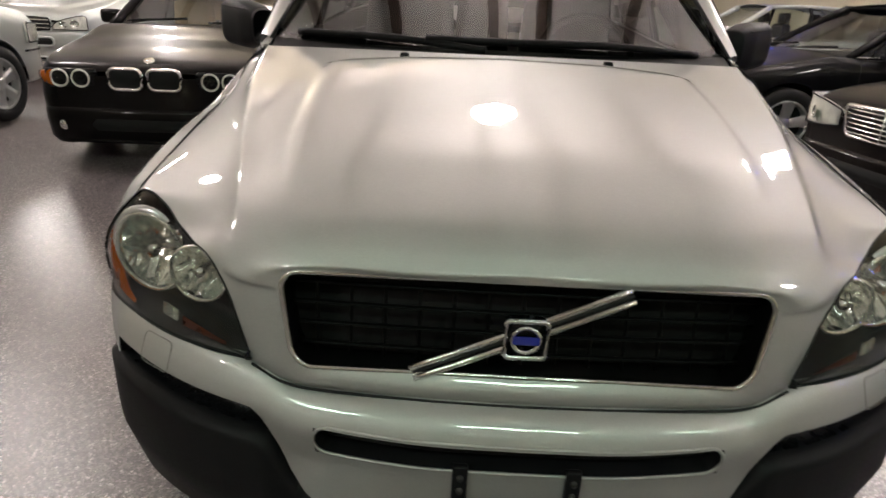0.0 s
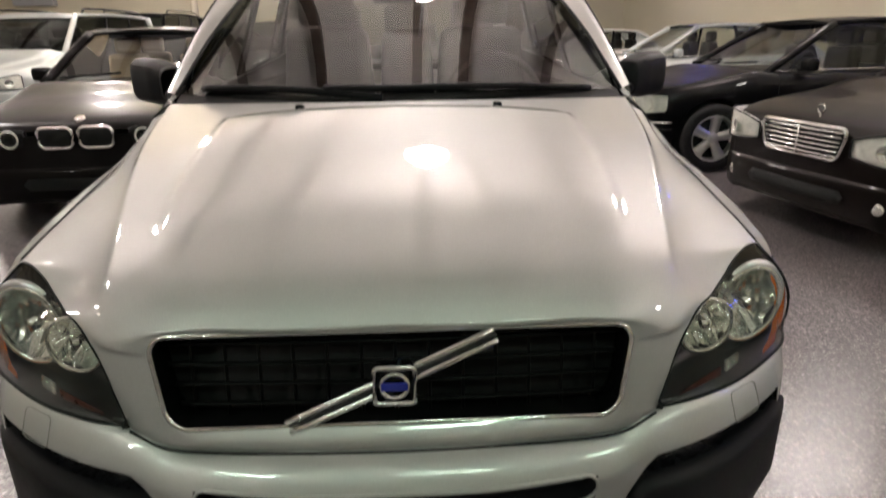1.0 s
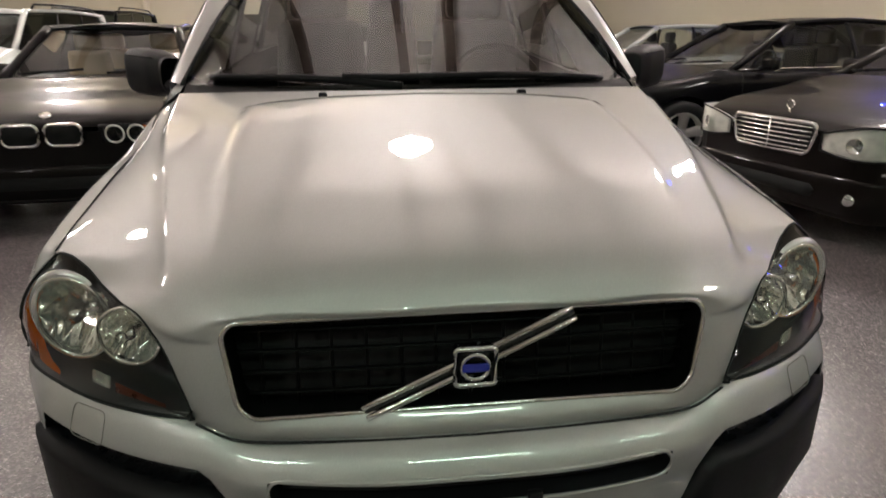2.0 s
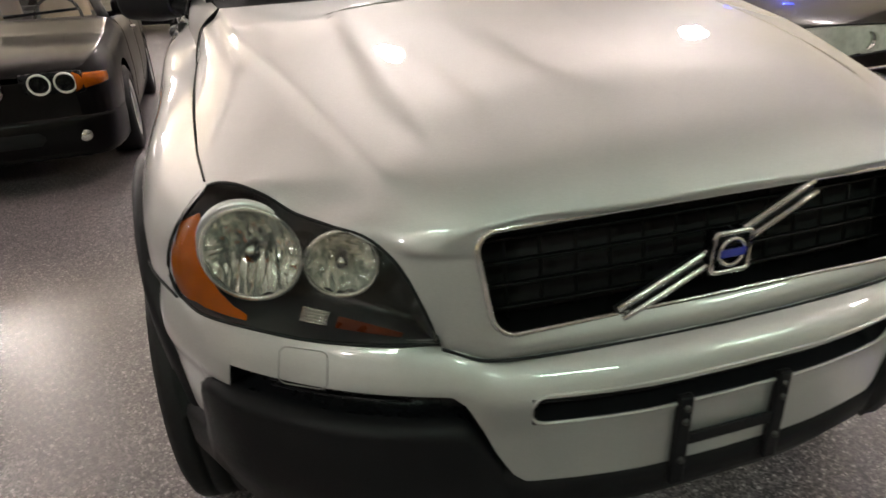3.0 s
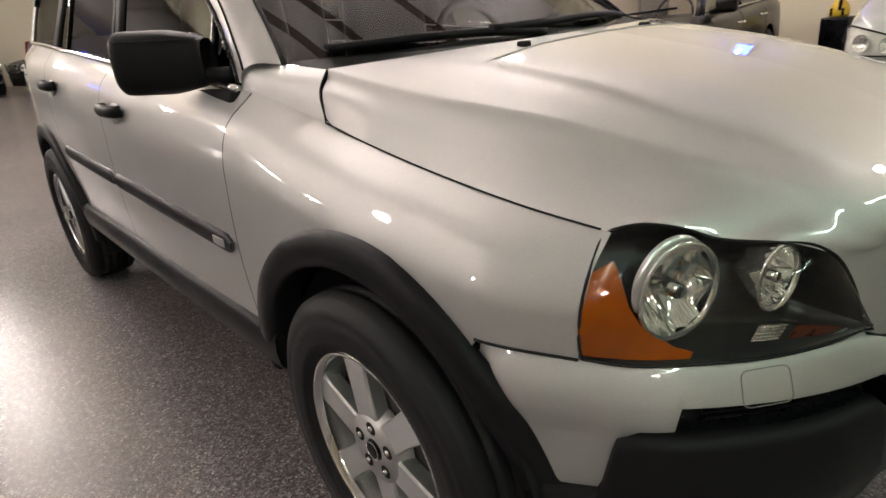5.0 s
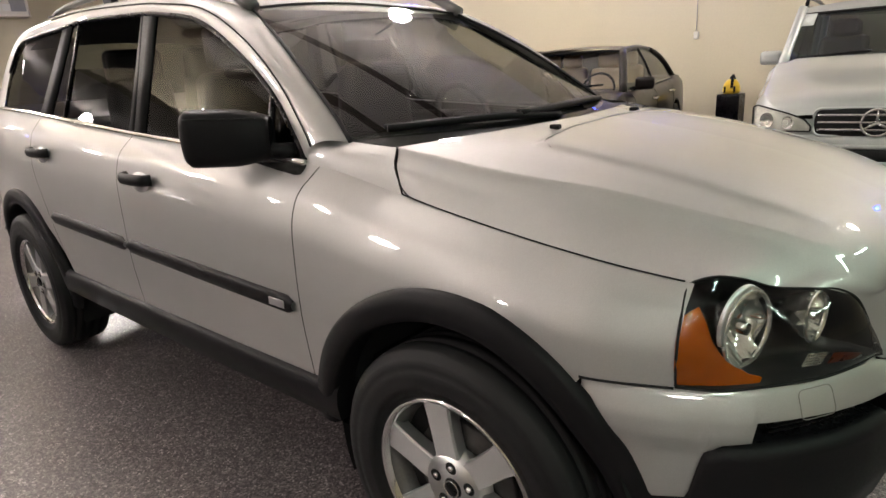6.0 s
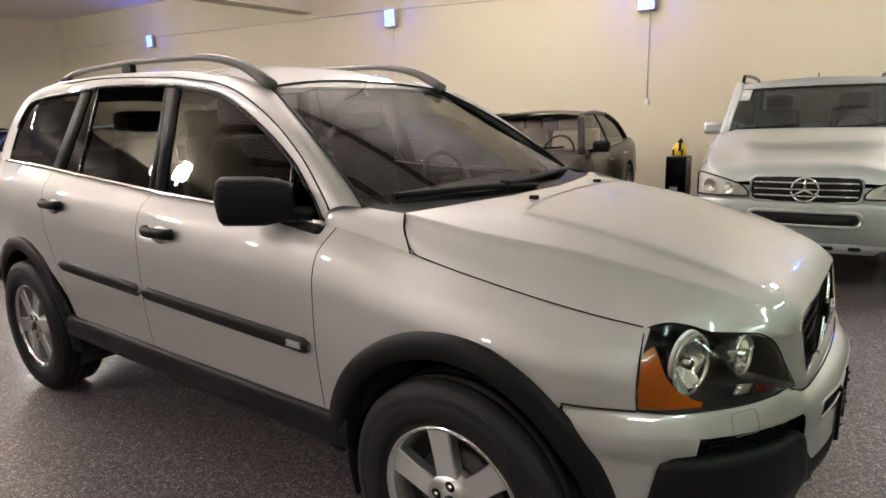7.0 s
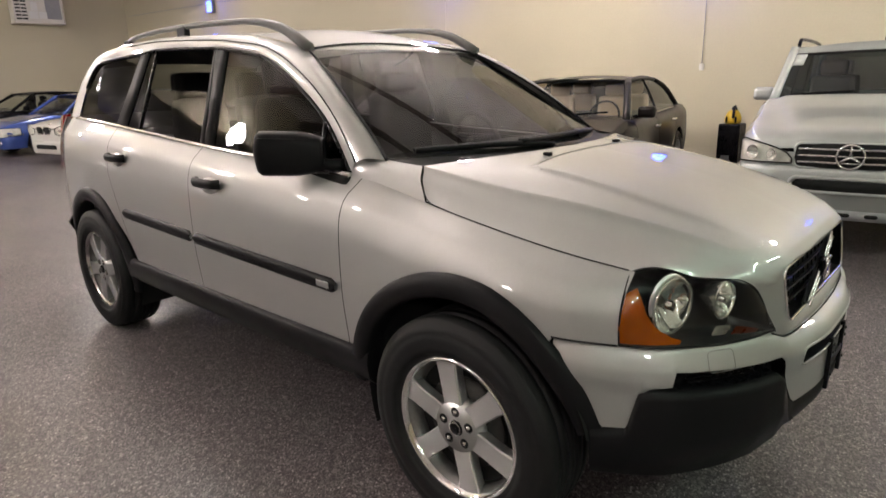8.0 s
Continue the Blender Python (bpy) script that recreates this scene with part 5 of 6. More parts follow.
# ---- the other cars, front at local y = 0, facing local -y ----
def car_wheel(car, x, y, r, w, s, spokes):
    """A road wheel: tyre, rim with spokes, hub."""
    k = r / 0.33
    h = new("wheel")
    h.parent = car
    h.matrix_basis = pose(x, y, r) @ (Matrix.Identity(4) if s < 0 else pose(0, 0, 0, 0, 0, 180))
    key = "%d_%d" % (round(r * 1000), spokes)
    if key not in WHEELS:
        t = [(-w * 0.42, r * 0.66), (-w * 0.5, r * 0.72), (-w * 0.5, r * 0.88), (-w * 0.43, r * 0.985), (-w * 0.3, r), (w * 0.3, r), (w * 0.43, r * 0.985), (w * 0.5, r * 0.88), (w * 0.42, r * 0.66)]
        rim = [(-w * 0.40, r * 0.62), (-w * 0.46, r * 0.67), (-w * 0.42, r * 0.685), (-w * 0.25, r * 0.60), (w * 0.3, r * 0.60)]
        rows = []
        sw = 0.05 if spokes < 7 else 0.03
        for rr, ww in ((0.10, 0.8), (0.3, 0.9), (0.5, 1.0), (0.63, 1.35)):
            a = -w * 0.37
            rows.append([(a + 0.04, -sw * ww * k, rr * r), (a, -sw * ww * 0.85 * k, rr * r), (a, sw * ww * 0.85 * k, rr * r), (a + 0.04, sw * ww * k, rr * r)])
        WHEELS[key] = (sheet("tyre", lathe(t, 40, "x")), sheet("rim", lathe(rim, 40, "x")), sheet("spoke", grid(rows)),
                       sheet("hub", lathe([(-w * 0.40, 0.001), (-w * 0.40, r * 0.17), (-w * 0.3, r * 0.2)], 24, "x")), sheet("brake_disc", lathe([(-w * 0.1, 0.001), (-w * 0.1, r * 0.6)], 30, "x")))
    t, rim, sp, hub, disc = WHEELS[key]
    part("tyre", t, RUBBER, h)
    part("rim", rim, ALLOY, h)
    part("hub", hub, ALLOY, h)
    part("brake_disc", disc, GAP, h)
    for i in range(spokes):
        part("spoke", sp, ALLOY, h, matrix=pose(0, 0, 0, 360 / spokes * i + 8, 0, 0))


WHEELS = {}


def other_car(name, label, place, paint, suv=False, L=4.7, W=1.8, H=1.43, wheel=0.32, spokes=5, lamps="oval", front="slats", seats=None, coupe=False, bumper=None, rails=False, paper=False):
    """A parked car with body, glass, wheels, lamps, grille, mirrors and cabin."""
    car = thing(name, label, "car", place)
    hw = W / 2
    fo, wb = 0.86, L * (0.585 if not suv else 0.6)
    yf_, yr_ = fo, fo + wb
    r_arch = wheel + 0.055
    if suv:
        ys = [0, 0.03, 0.12, 0.35, 0.8, 1.15, 1.5, 2.5, L - 0.7, L - 0.2, L]
        tz = [0.80, 0.90, 0.97, 1.02, 1.06, 1.10, 1.06, 1.07, 1.10, 1.08, 1.02]
        if front == "star":
            tz = [0.80, 0.88, 0.93, 0.97, 1.05, 1.15, 1.12, 1.12, 1.14, 1.12, 1.05]
    elif coupe:
        ys = [0, 0.03, 0.12, 0.35, 0.8, 1.3, 1.6, 2.5, 3.3, L - 0.5, L - 0.1, L]
        tz = [0.56, 0.62, 0.68, 0.75, 0.82, 0.88, 0.88, 0.90, 0.93, 0.93, 0.88, 0.76]
    else:
        ys = [0, 0.03, 0.12, 0.35, 0.8, 1.3, 1.6, 2.5, 3.7, L - 0.6, L - 0.12, L]
        tz = [0.68, 0.72, 0.76, 0.81, 0.87, 0.96, 0.94, 0.95, 0.98, 0.99, 0.96, 0.80]
    wy = [0, 0.03, 0.12, 0.35, 0.9, 2.0, L - 1.0, L - 0.3, L]
    wv = [0.72, 0.82, 0.90, 0.955, 0.985, 1.0, 0.995, 0.94, 0.80]
    def top(y):
        return float(pch(y, ys, tz))
    def wid(y):
        return hw * float(pch(y, wy, wv))
    low = 0.34 if suv else 0.20
    def side_x(y, z):
        t = top(y)
        return wid(y) * float(pch(z, [0.15, 0.30, 0.55, max(0.58, t - 0.12), t - 0.03 + 0.001, t + 0.002], [0.93, 0.975, 1.0, 0.985, 0.955, 0.91]))
    def arch(y):
        z = low
        for c in (yf_, yr_):
            if abs(y - c) < r_arch:
                z = max(z, wheel + math.sqrt(r_arch**2 - (y - c) ** 2))
        return min(z, top(y) - 0.04)
    stations = sorted(set([0, 0.015, 0.03, 0.06, 0.1, 0.16, 0.25] + list(np.linspace(0.35, L - 0.3, 70)) + [L - 0.2, L - 0.1, L - 0.04, L]))
    left, over = [], []
    for y in stations:
        z0, z1 = arch(y), top(y)
        left.append([(-side_x(y, z0 + (z1 - z0) * j / 12), y, z0 + (z1 - z0) * j / 12) for j in range(13)])
        e = side_x(y, z1)
        crown = 0.035 if (y < 1.25 or y > L - 1.0) else 0.0
        row = []
        for j in range(41):
            x, k = -e * math.cos(math.pi * j / 40), math.sin(math.pi * j / 40)
            field = 0.0
            if front == "star":
                f = float(np.interp(y, [0, 1.1], [0.40, 0.67]))
                field = 0.024 / (1 + math.exp((abs(x) - f) / 0.012)) * min(1, y / 0.1) * min(1, max(0, (1.25 - y) / 0.1))
            row.append((x, y, z1 + crown * k ** 0.6 + field))
        over.append(row)
    capf = [[(-side_x(0, z) * t, 0 - 0.02 * (1 - t * t), z) for t in np.linspace(1, -1, 13)] for z in np.linspace(low, top(0), 8)]
    capr = [[(-side_x(L, z) * t, L, z) for t in np.linspace(-1, 1, 9)] for z in np.linspace(low, top(L), 6)]
    shell = join(grid(left), mirror(grid(left)), grid(over), grid(capf), grid(capr))
    body = part("body", sheet("body", shell), paint, car)
    # lower bumper band
    rows = []
    tall = 1.4 if front == "star" else 1.0
    for z, d in ((low - 0.02, -0.03), (low + 0.02 * tall, 0.0), (low + 0.16 * tall, 0.012), (low + 0.22 * tall, 0.012), (low + 0.245 * tall, 0.006), (low + 0.255 * tall, -0.012)):
        half = [(wid(y) * 0.985 + d, y - d * 0.5) for y in (0.0, 0.03, 0.08, 0.18, 0.34, yf_ - r_arch - 0.03)]
        rows.append([(-x, y, z) for x, y in half[::-1]] + [(-x * t, -0.022 * (1 - t * t) - d * 1.5, z) for x, t in ((wid(0), 0.9), (wid(0), 0.6), (wid(0), 0.3), (wid(0), 0), (wid(0), -0.3), (wid(0), -0.6), (wid(0), -0.9))] + [(x, y, z) for x, y in half])
    bp = part("bumper", sheet("bumper", grid(rows)), bumper or paint, car)
    z = low + (0.215 if front == "star" else 0.13)
    slot_w = 0.74 if front == "star" else W * 0.46
    part("air_intake", sheet("air_intake", bowed_plate(slot_w, 0.085, 0.035, -0.054, 0.012, z)), GAP, bp)
    if front == "star":
        rim = [(a, -0.056 + 0.012 * (2 * a / slot_w) ** 2, z + b) for a, b in round_rect(slot_w + 0.03, 0.11, 0.05)]
        part("intake_rim", sheet("intake_rim", tube(rim, 0.016, 8, True)), paint, bp)
        skid = part("skid_plate", sheet("skid_plate", bowed_plate(1.05, 0.075, 0.03, -0.030, 0.03, low - 0.01, 0.05)), STEELGREY, bp, "grey skid plate with round holes")
        for a in (-0.36, -0.18, 0.0, 0.18, 0.36):
            part("skid_hole", sheet("skid_hole", bowed_plate(0.09, 0.03, 0.014, -0.034 + 0.03 * (2 * a / 1.05) ** 2, 0.0, low - 0.008, 0.01, 9)), GAP, skid, matrix=pose(a, 0, 0))
    # underside
    part("underbody", box((W * 0.8, L * 0.9, 0.12), (0, L / 2, low + 0.06), 0.02), GAP, car)
    for c in (yf_, yr_):
        rows = [[(sx * hw * 0.93, c - (r_arch - 0.01) * math.cos(a), wheel + (r_arch - 0.01) * math.sin(a)) for sx in np.linspace(-1, 1, 5)] for a in np.linspace(radians(-15), radians(195), 20)]
        part("wheel_well", sheet("wheel_well", grid(rows)), GAP, car)
    # greenhouse
    if suv:
        b0, b1, r0, r1 = 1.12, L - 0.10, 1.80, L - 0.40
    elif coupe:
        b0, b1, r0, r1 = 1.35, L - 0.75, 2.1, 2.95
    else:
        b0, b1, r0, r1 = 1.28, L - 0.60, 2.1, 3.3
    xb, xt = hw * 0.90, hw * (0.80 if suv else 0.66)
    zr = H - 0.04
    def base(k, y):
        return (xb * k, y, top(y) - 0.01)
    front_glass, rear_glass = [], []
    for t in np.linspace(0, 1, 8):
        row, back = [], []
        for k in np.linspace(-1, 1, 13):
            p = np.array((xb * 0.93 * k, b0 - 0.06 + 0.16 * k * k, top(b0) - 0.01))
            q = np.array((xt * 0.96 * k, r0 + 0.02 - 0.10 * (1 - k * k) * -0.3 - (0.07 if suv else 0), zr - 0.01 * k * k - (0.055 if suv else 0)))
            m = p + (q - p) * t
            m[2] += 0.02 * math.sin(math.pi * t)
            row.append(tuple(m))
            p = np.array((xb * 0.90 * k, b1 + 0.05 - 0.14 * k * k, top(b1) - 0.01))
            q = np.array((xt * 0.96 * k, r1, zr - 0.01 * k * k))
            m = p + (q - p) * t
            m[2] += (0.02 if suv else 0.07) * math.sin(math.pi * t)
            back.append(tuple(m))
        front_glass.append(row)
        rear_glass.append(back)
    for n, g_, fl in (("windscreen", front_glass, False), ("rear_window", rear_glass, True)):
        o = part(n, sheet(n, grid(g_, flip=fl)), (SCREEN_DIM if suv else CLEAR) if n == "windscreen" else (GLASS if suv else CLEAR), car)
        o.visible_shadow = False
        rim = g_[0] + [r[-1] for r in g_[1:-1]] + g_[-1][::-1] + [r[0] for r in g_[::-1][1:-1]]
        part("glass_seal", sheet("glass_seal", tube(rim, 0.014, 6, True)), RUBBER, o)
    A0, A1 = np.array((xb * 0.955, b0 + 0.10, top(b0 + 0.1))), np.array((xt * 0.985, r0, zr - 0.012))
    C0, C1 = np.array((xb * 0.94, b1 - 0.09, top(b1 - 0.1))), np.array((xt * 0.985, r1, zr - 0.012))
    for s in (-1, 1):
        rows = []
        for t in np.linspace(0, 1, 8):
            a, c = A0 + (A1 - A0) * t, C0 + (C1 - C0) * t + np.array((0.0, 0.0, 0.0 if suv else 0.065 * math.sin(math.pi * t)))
            rows.append([(s * (a[0] + (c[0] - a[0]) * u + 0.02 * math.sin(math.pi * u) * (1 - t)), a[1] + (c[1] - a[1]) * u, a[2] + (c[2] - a[2]) * u + 0.03 * math.sin(math.pi * u) * t) for u in np.linspace(0, 1, 17)])
        o = part("side_window", sheet("side_window", grid(rows, flip=s < 0)), GLASS if suv else CLEAR, car)
        o.visible_shadow = False
        mid = [0.50] if not suv else [0.40, 0.72]
        for u in mid:
            i = int(u * 16)
            part("door_pillar", sheet("door_pillar", tube([np.array(r[i]) + np.array((s * 0.004, 0, 0)) for r in rows], 0.028, 6, flat=0.4, up=(0, 1, 0))), BLACKGLOSS, car)
        for e, nm in ((0, "front_pillar"), (16, "rear_pillar")):
            wide = 0.042 if e == 0 else 0.07 if suv else 0.034
            part(nm, sheet(nm, tube([r[e] for r in rows], wide, 8, up=(1, 0, 0))), paint, car)
        part("roof_edge", sheet("roof_edge", tube(rows[-1], 0.028, 8)), paint, car)
        part("window_strip", sheet("window_strip", tube([np.array(p) + np.array((s * 0.012, 0, 0.004)) for p in rows[0]], 0.009, 6)), CHROME if not suv else BLACKGLOSS, car)
        # seams and handles on the doors
        for y in ([1.45, 2.45, 3.4] if not coupe else [1.5, 2.9]):
            path = [(s * (side_x(y, z) + 0.0005), y, z) for z in np.linspace(low + 0.12, top(y) - 0.01, 12)]
            part("door_seam", sheet("door_seam", tube(path, 0.003, 5, up=(0, 1, 0))), GAP, body)
        for y in ([2.30, 3.22] if not coupe else [2.7]):
            z = top(y) - 0.11
            part("door_handle", sheet("door_handle", tube([(s * (side_x(y, z) + d), y + a, z) for a, d in ((-0.09, 0), (-0.06, 0.03), (0.06, 0.03), (0.09, 0))], 0.014, 6)), CHROME if not suv else paint, body)
        m = s * (xb + 0.10)
        mir = part("door_mirror", box((0.19, 0.10, 0.125), (m, b0 + 0.42, top(b0 + 0.4) + 0.085), 0.04, 3), paint, car)
        part("mirror_arm", sheet("mirror_arm", tube([(s * xb * 0.95, b0 + 0.40, top(b0 + 0.4) + 0.03), (m, b0 + 0.42, top(b0 + 0.4) + 0.06)], 0.025, 6)), BLACKGLOSS, mir)
        if rails:
            part("roof_rail", sheet("roof_rail", tube(spline([(s * (xt - 0.02), r0 + 0.2, H - 0.02), (s * (xt - 0.02), r0 + 0.3, H + 0.05), (s * (xt - 0.02), r1 - 0.3, H + 0.05), (s * (xt - 0.02), r1 - 0.15, H - 0.02)], 20), 0.018, 8)), BLACKGLOSS, car)
    rows = []
    for t in np.linspace(0, 1, 12):
        y = r0 + (r1 - r0) * t
        rows.append([(xt * k, y + 0.03 * (1 - k * k) * (1 - 2 * t) * -1, zr - 0.012 + 0.03 * math.sin(math.pi * t) * 1 + 0.045 * (1 - k * k)) for k in np.linspace(-1, 1, 15)])
    if suv:
        rows.insert(0, [(xt * 0.98 * k, r0 - 0.055 + 0.03 * (1 - k * k), zr - 0.062 + 0.012 * (1 - k * k)) for k in np.linspace(-1, 1, 15)])
    part("roof", sheet("roof", grid(rows, flip=True)), paint, car)
    if paper:
        k = [np.array(front_glass[i][j]) for i, j in ((5, 0), (5, 1), (7, 1), (7, 0))]
        part("paper_notice", mesh_from("paper_notice", *plate([p + np.array((0, -0.006, 0.006)) for p in k], (0, 0.002, -0.002))), PAPER, car, "white paper behind the glass")
        part("aerial", sheet("aerial", tube([(0, r1 - 0.2, H), (0, r1 - 0.15, H + 0.12)], 0.006, 6)), BLACKGLOSS, car)
    # cabin
    trim = seats or LEATHER
    part("cabin", box((xb * 1.7, b1 - b0 - 0.3, 0.10), (0, (b0 + b1) / 2 + 0.1, top(2) - 0.36), 0.03), TRIM, car)
    part("dashboard", box((xb * 1.75, 0.35, 0.20), (0, b0 + 0.33, top(b0) - 0.11), 0.05, 2), TRIM, car)
    for x in (-0.36, 0.36):
        for y in ((b0 + 1.15, b0 + 2.0) if not coupe else (b0 + 1.15,)):
            st = part("car_seat", box((0.46, 0.14, 0.60), (x, y, top(2) - 0.06), 0.05, 2, (0.85, 1)), trim, car)
            part("headrest", box((0.25, 0.10, 0.16), (x, y + 0.02, top(2) + 0.32), 0.04, 2), trim, st)
    sw = np.array((0.36, b0 + 0.72, top(2) + 0.02))
    part("steering_wheel", sheet("steering_wheel", tube([sw + np.array((0.18 * math.cos(a), 0.07 * math.sin(a), 0.17 * math.sin(a))) for a in np.linspace(0, 2 * math.pi, 25)[:-1]], 0.014, 6, True)), TRIM, car)
    for k in (-1, 1):
        part("wiper", sheet("wiper", tube([(0.05 * k + 0.5 * t - 0.25 + 0.3 * k, b0 + 0.02 + 0.06 * t * t, top(b0) + 0.052 + 0.03 * t) for t in np.linspace(0, 1, 8)], 0.012, 6)), BLACKGLOSS, car)
    for c in (yf_, yr_):
        for s in (-1, 1):
            car_wheel(car, s * (hw - 0.115), c, wheel, 0.22, s, spokes)
    # front: grille
    zt = top(0.0)
    def fy(x, z):
        return -0.024 + 0.03 * (abs(x) / hw) ** 2 + 0.0
    if front == "kidney":
        for s in (-1, 1):
            o = [(s * 0.138 + a * (1 + 0.25 * b), fy(0.1, 0) - 0.012, zt - 0.015 + b) for a, b in round_rect(0.235, 0.145, 0.05)]
            gr = part("grille", sheet("grille", tube(o, 0.013, 8, True)), CHROME, car, "chrome-rimmed kidney grille")
            part("grille_back", mesh_from("grille_back", *plate(o, (0, 0.02, 0), True)), GAP, gr)
            for i in range(7):
                part("grille_bar", sheet("grille_bar", tube([(s * 0.138 - 0.09 + 0.03 * i, fy(0.1, 0) - 0.006, zt - 0.08 + 0.13 * t) for t in (0, 1)], 0.004, 5, up=(0, 1, 0))), BLACKGLOSS, gr)
        part("badge", sheet("badge", lathe([(-0.005, 0.001), (-0.005, 0.036), (0.01, 0.04)], 20, "z")), CHROME, car, "round badge", matrix=pose(0, 0.09, top(0.1) + 0.035, 205, 0, 0))
    elif front == "slats":
        o = [(a * (0.86 + 0.14 * (b + 0.1) / 0.2), -0.045 + 0.02 * (a / 0.35) ** 2, zt - 0.03 + b) for a, b in round_rect(0.74, 0.20, 0.05)]
        gr = part("grille", sheet("grille", tube(o, 0.014, 8, True)), CHROME, car, "chrome radiator grille with slats")
        part("grille_back", sheet("grille_back", bowed_plate(0.66, 0.19, 0.04, -0.042, 0.018, zt - 0.03, 0.03)), GAP, gr)
        for i in range(6):
            z = zt - 0.105 + 0.030 * i
            part("grille_slat", sheet("grille_slat", tube([(x, -0.047 + 0.02 * (x / 0.35) ** 2, z) for x in np.linspace(-0.31 - 0.005 * i, 0.31 + 0.005 * i, 9)], 0.007, 6)), CHROME, gr)
        part("grille_spine", sheet("grille_spine", tube([(0, -0.05, zt - 0.125), (0, -0.05, zt + 0.065)], 0.008, 6, up=(0, 1, 0))), CHROME, gr)
        orn = part("hood_ornament", sheet("hood_ornament", tube([(0.03 * math.cos(a), 0.10, top(0.1) + 0.085 + 0.03 * math.sin(a)) for a in np.linspace(0, 2 * math.pi, 21)[:-1]], 0.004, 6, True)), CHROME, car, "small chrome hood ornament")
        part("ornament_foot", sheet("ornament_foot", lathe([(0.0, 0.014), (0.03, 0.006), (0.056, 0.004)], 10, "z")), CHROME, orn, matrix=pose(0, 0.10, top(0.1) + 0.005))
    else:
        o = [(a, -0.045 + 0.02 * (a / 0.35) ** 2, zt - 0.02 + b) for a, b in round_rect(0.75 if front == "star" else 0.6, 0.19 if front == "star" else 0.10, 0.05)]
        gr = part("grille", sheet("grille", tube(o, 0.010, 8, True)), paint if front == "star" else CHROME, car, "black grille with bright bars")
        part("grille_back", sheet("grille_back", bowed_plate(0.75 if front == "star" else 0.6, 0.19 if front == "star" else 0.10, 0.05, -0.044, 0.023 if front == "star" else 0.014, zt - 0.02, 0.03)), GAP, gr)
        for i in range(3 if front == "star" else 2):
            z = zt - 0.07 + 0.05 * i if front == "star" else zt - 0.04 + 0.03 * i
            part("grille_bar", sheet("grille_bar", tube([(x, -0.05 + 0.02 * (x / 0.35) ** 2, z) for x in np.linspace(-0.35 if front == "star" else -0.28, 0.35 if front == "star" else 0.28, 11)], 0.0095, 6)), CHROME, gr)
        if front == "star":
            em = part("emblem", sheet("emblem", tube([(0.090 * math.cos(a), -0.07, zt - 0.02 + 0.090 * math.sin(a)) for a in np.linspace(0, 2 * math.pi, 33)[:-1]], 0.009, 8, True)), CHROME, gr, "round chrome emblem")
            for a in (90, 210, 330):
                part("emblem_bar", sheet("emblem_bar", tube([(0, -0.072, zt - 0.02), (0.090 * math.cos(radians(a)), -0.07, zt - 0.02 + 0.090 * math.sin(radians(a)))], [0.016, 0.005], 6, up=(0, 1, 0))), CHROME, em)
    # headlamps
    for s in (-1, 1):
        if lamps == "twin":
            zc = zt - 0.02
            bk = part("headlamp", box((0.36, 0.05, 0.135), (s * 0.53, 0.010, zc), 0.03, 2), BLACKGLOSS, car, "twin round headlamp with amber corner")
            for x in (0.460, 0.606):
                m = pose(s * x, -0.014, zc)
                part("reflector", sheet("reflector", lathe([(-0.004, 0.060), (0.0, 0.052), (0.02, 0.03), (0.024, 0.001)], 24, "y")), LAMPGREY, bk, matrix=m)
                part("bezel", sheet("bezel", tube([(0.060 * math.cos(a), -0.004, 0.060 * math.sin(a)) for a in np.linspace(0, 2 * math.pi, 25)[:-1]], 0.007, 6, True)), LAMPGREY, bk, matrix=m)
                ln = part("lens", sheet("lens", lathe([(-0.008, 0.057), (-0.016, 0.03), (-0.018, 0.001)], 20, "y")), LENS, bk, matrix=m)
                ln.visible_shadow = False
            rows = []
            for k in range(9):
                xx = 0.655 + ((wid(0.05) if k < 6 else wid(0.052 + 0.045 * (k - 5))) * 0.99 - 0.655) * min(1, k / 5)
                yy = (-0.018 + 0.07 * (k / 5) ** 1.6) if k < 6 else 0.052 + 0.045 * (k - 5)
                hh = 0.058 * (1 - 0.05 * k)
                rows.append([(s * (xx + o), yy - o, zc + hh * v) for v, o in ((-1, -0.004), (-0.8, 0.006), (0, 0.010), (0.8, 0.006), (1, -0.004))])
            part("turn_signal", solid(sheet("turn_signal", grid(rows, flip=s > 0)), 0.02), AMBER, bk, "amber corner lamp")
        else:
            zc = zt + (0.0 if not suv else -0.015)
            rows = []
            x0 = 0.39 if front != "star" else 0.52
            for t in np.linspace(0, 1, 12):
                xx = x0 + (hw * 0.97 - x0) * min(1, t * 1.25) ** 0.9
                yy = float(np.interp(xx, [hw * v for v in wv[:5]], wy[:5])) - 0.012
                yy = min(yy, 0.34) + (0.10 * max(0, t - 0.75) if xx > hw * 0.94 else 0)
                hh = 0.085 * (0.75 + 0.45 * t) * (1 if 0.02 < t < 0.98 else 0.8)
                lift = 0.05 * t
                if not suv:
                    hh, lift = 0.100 * math.sin(math.pi * (0.13 + 0.74 * t)) ** 0.7, 0.045 * t - 0.018
                if front == "star":
                    xx = 0.38 + (hw * 0.89 - 0.38) * t
                    yy = float(np.interp(xx, [0, hw * 0.70, hw * 0.80, hw * 0.90], [-0.036, -0.020, 0.010, 0.085]))
                    hh = 0.018 + 0.078 * t ** 0.55 * (1 if t < 0.98 else 0.85)
                    lift = hh - 0.055
                rows.append([(s * (xx + 0.006), yy, zc - 0.015 + lift + hh * k) for k in (-1, -0.8, -0.3, 0.3, 0.8, 1)])
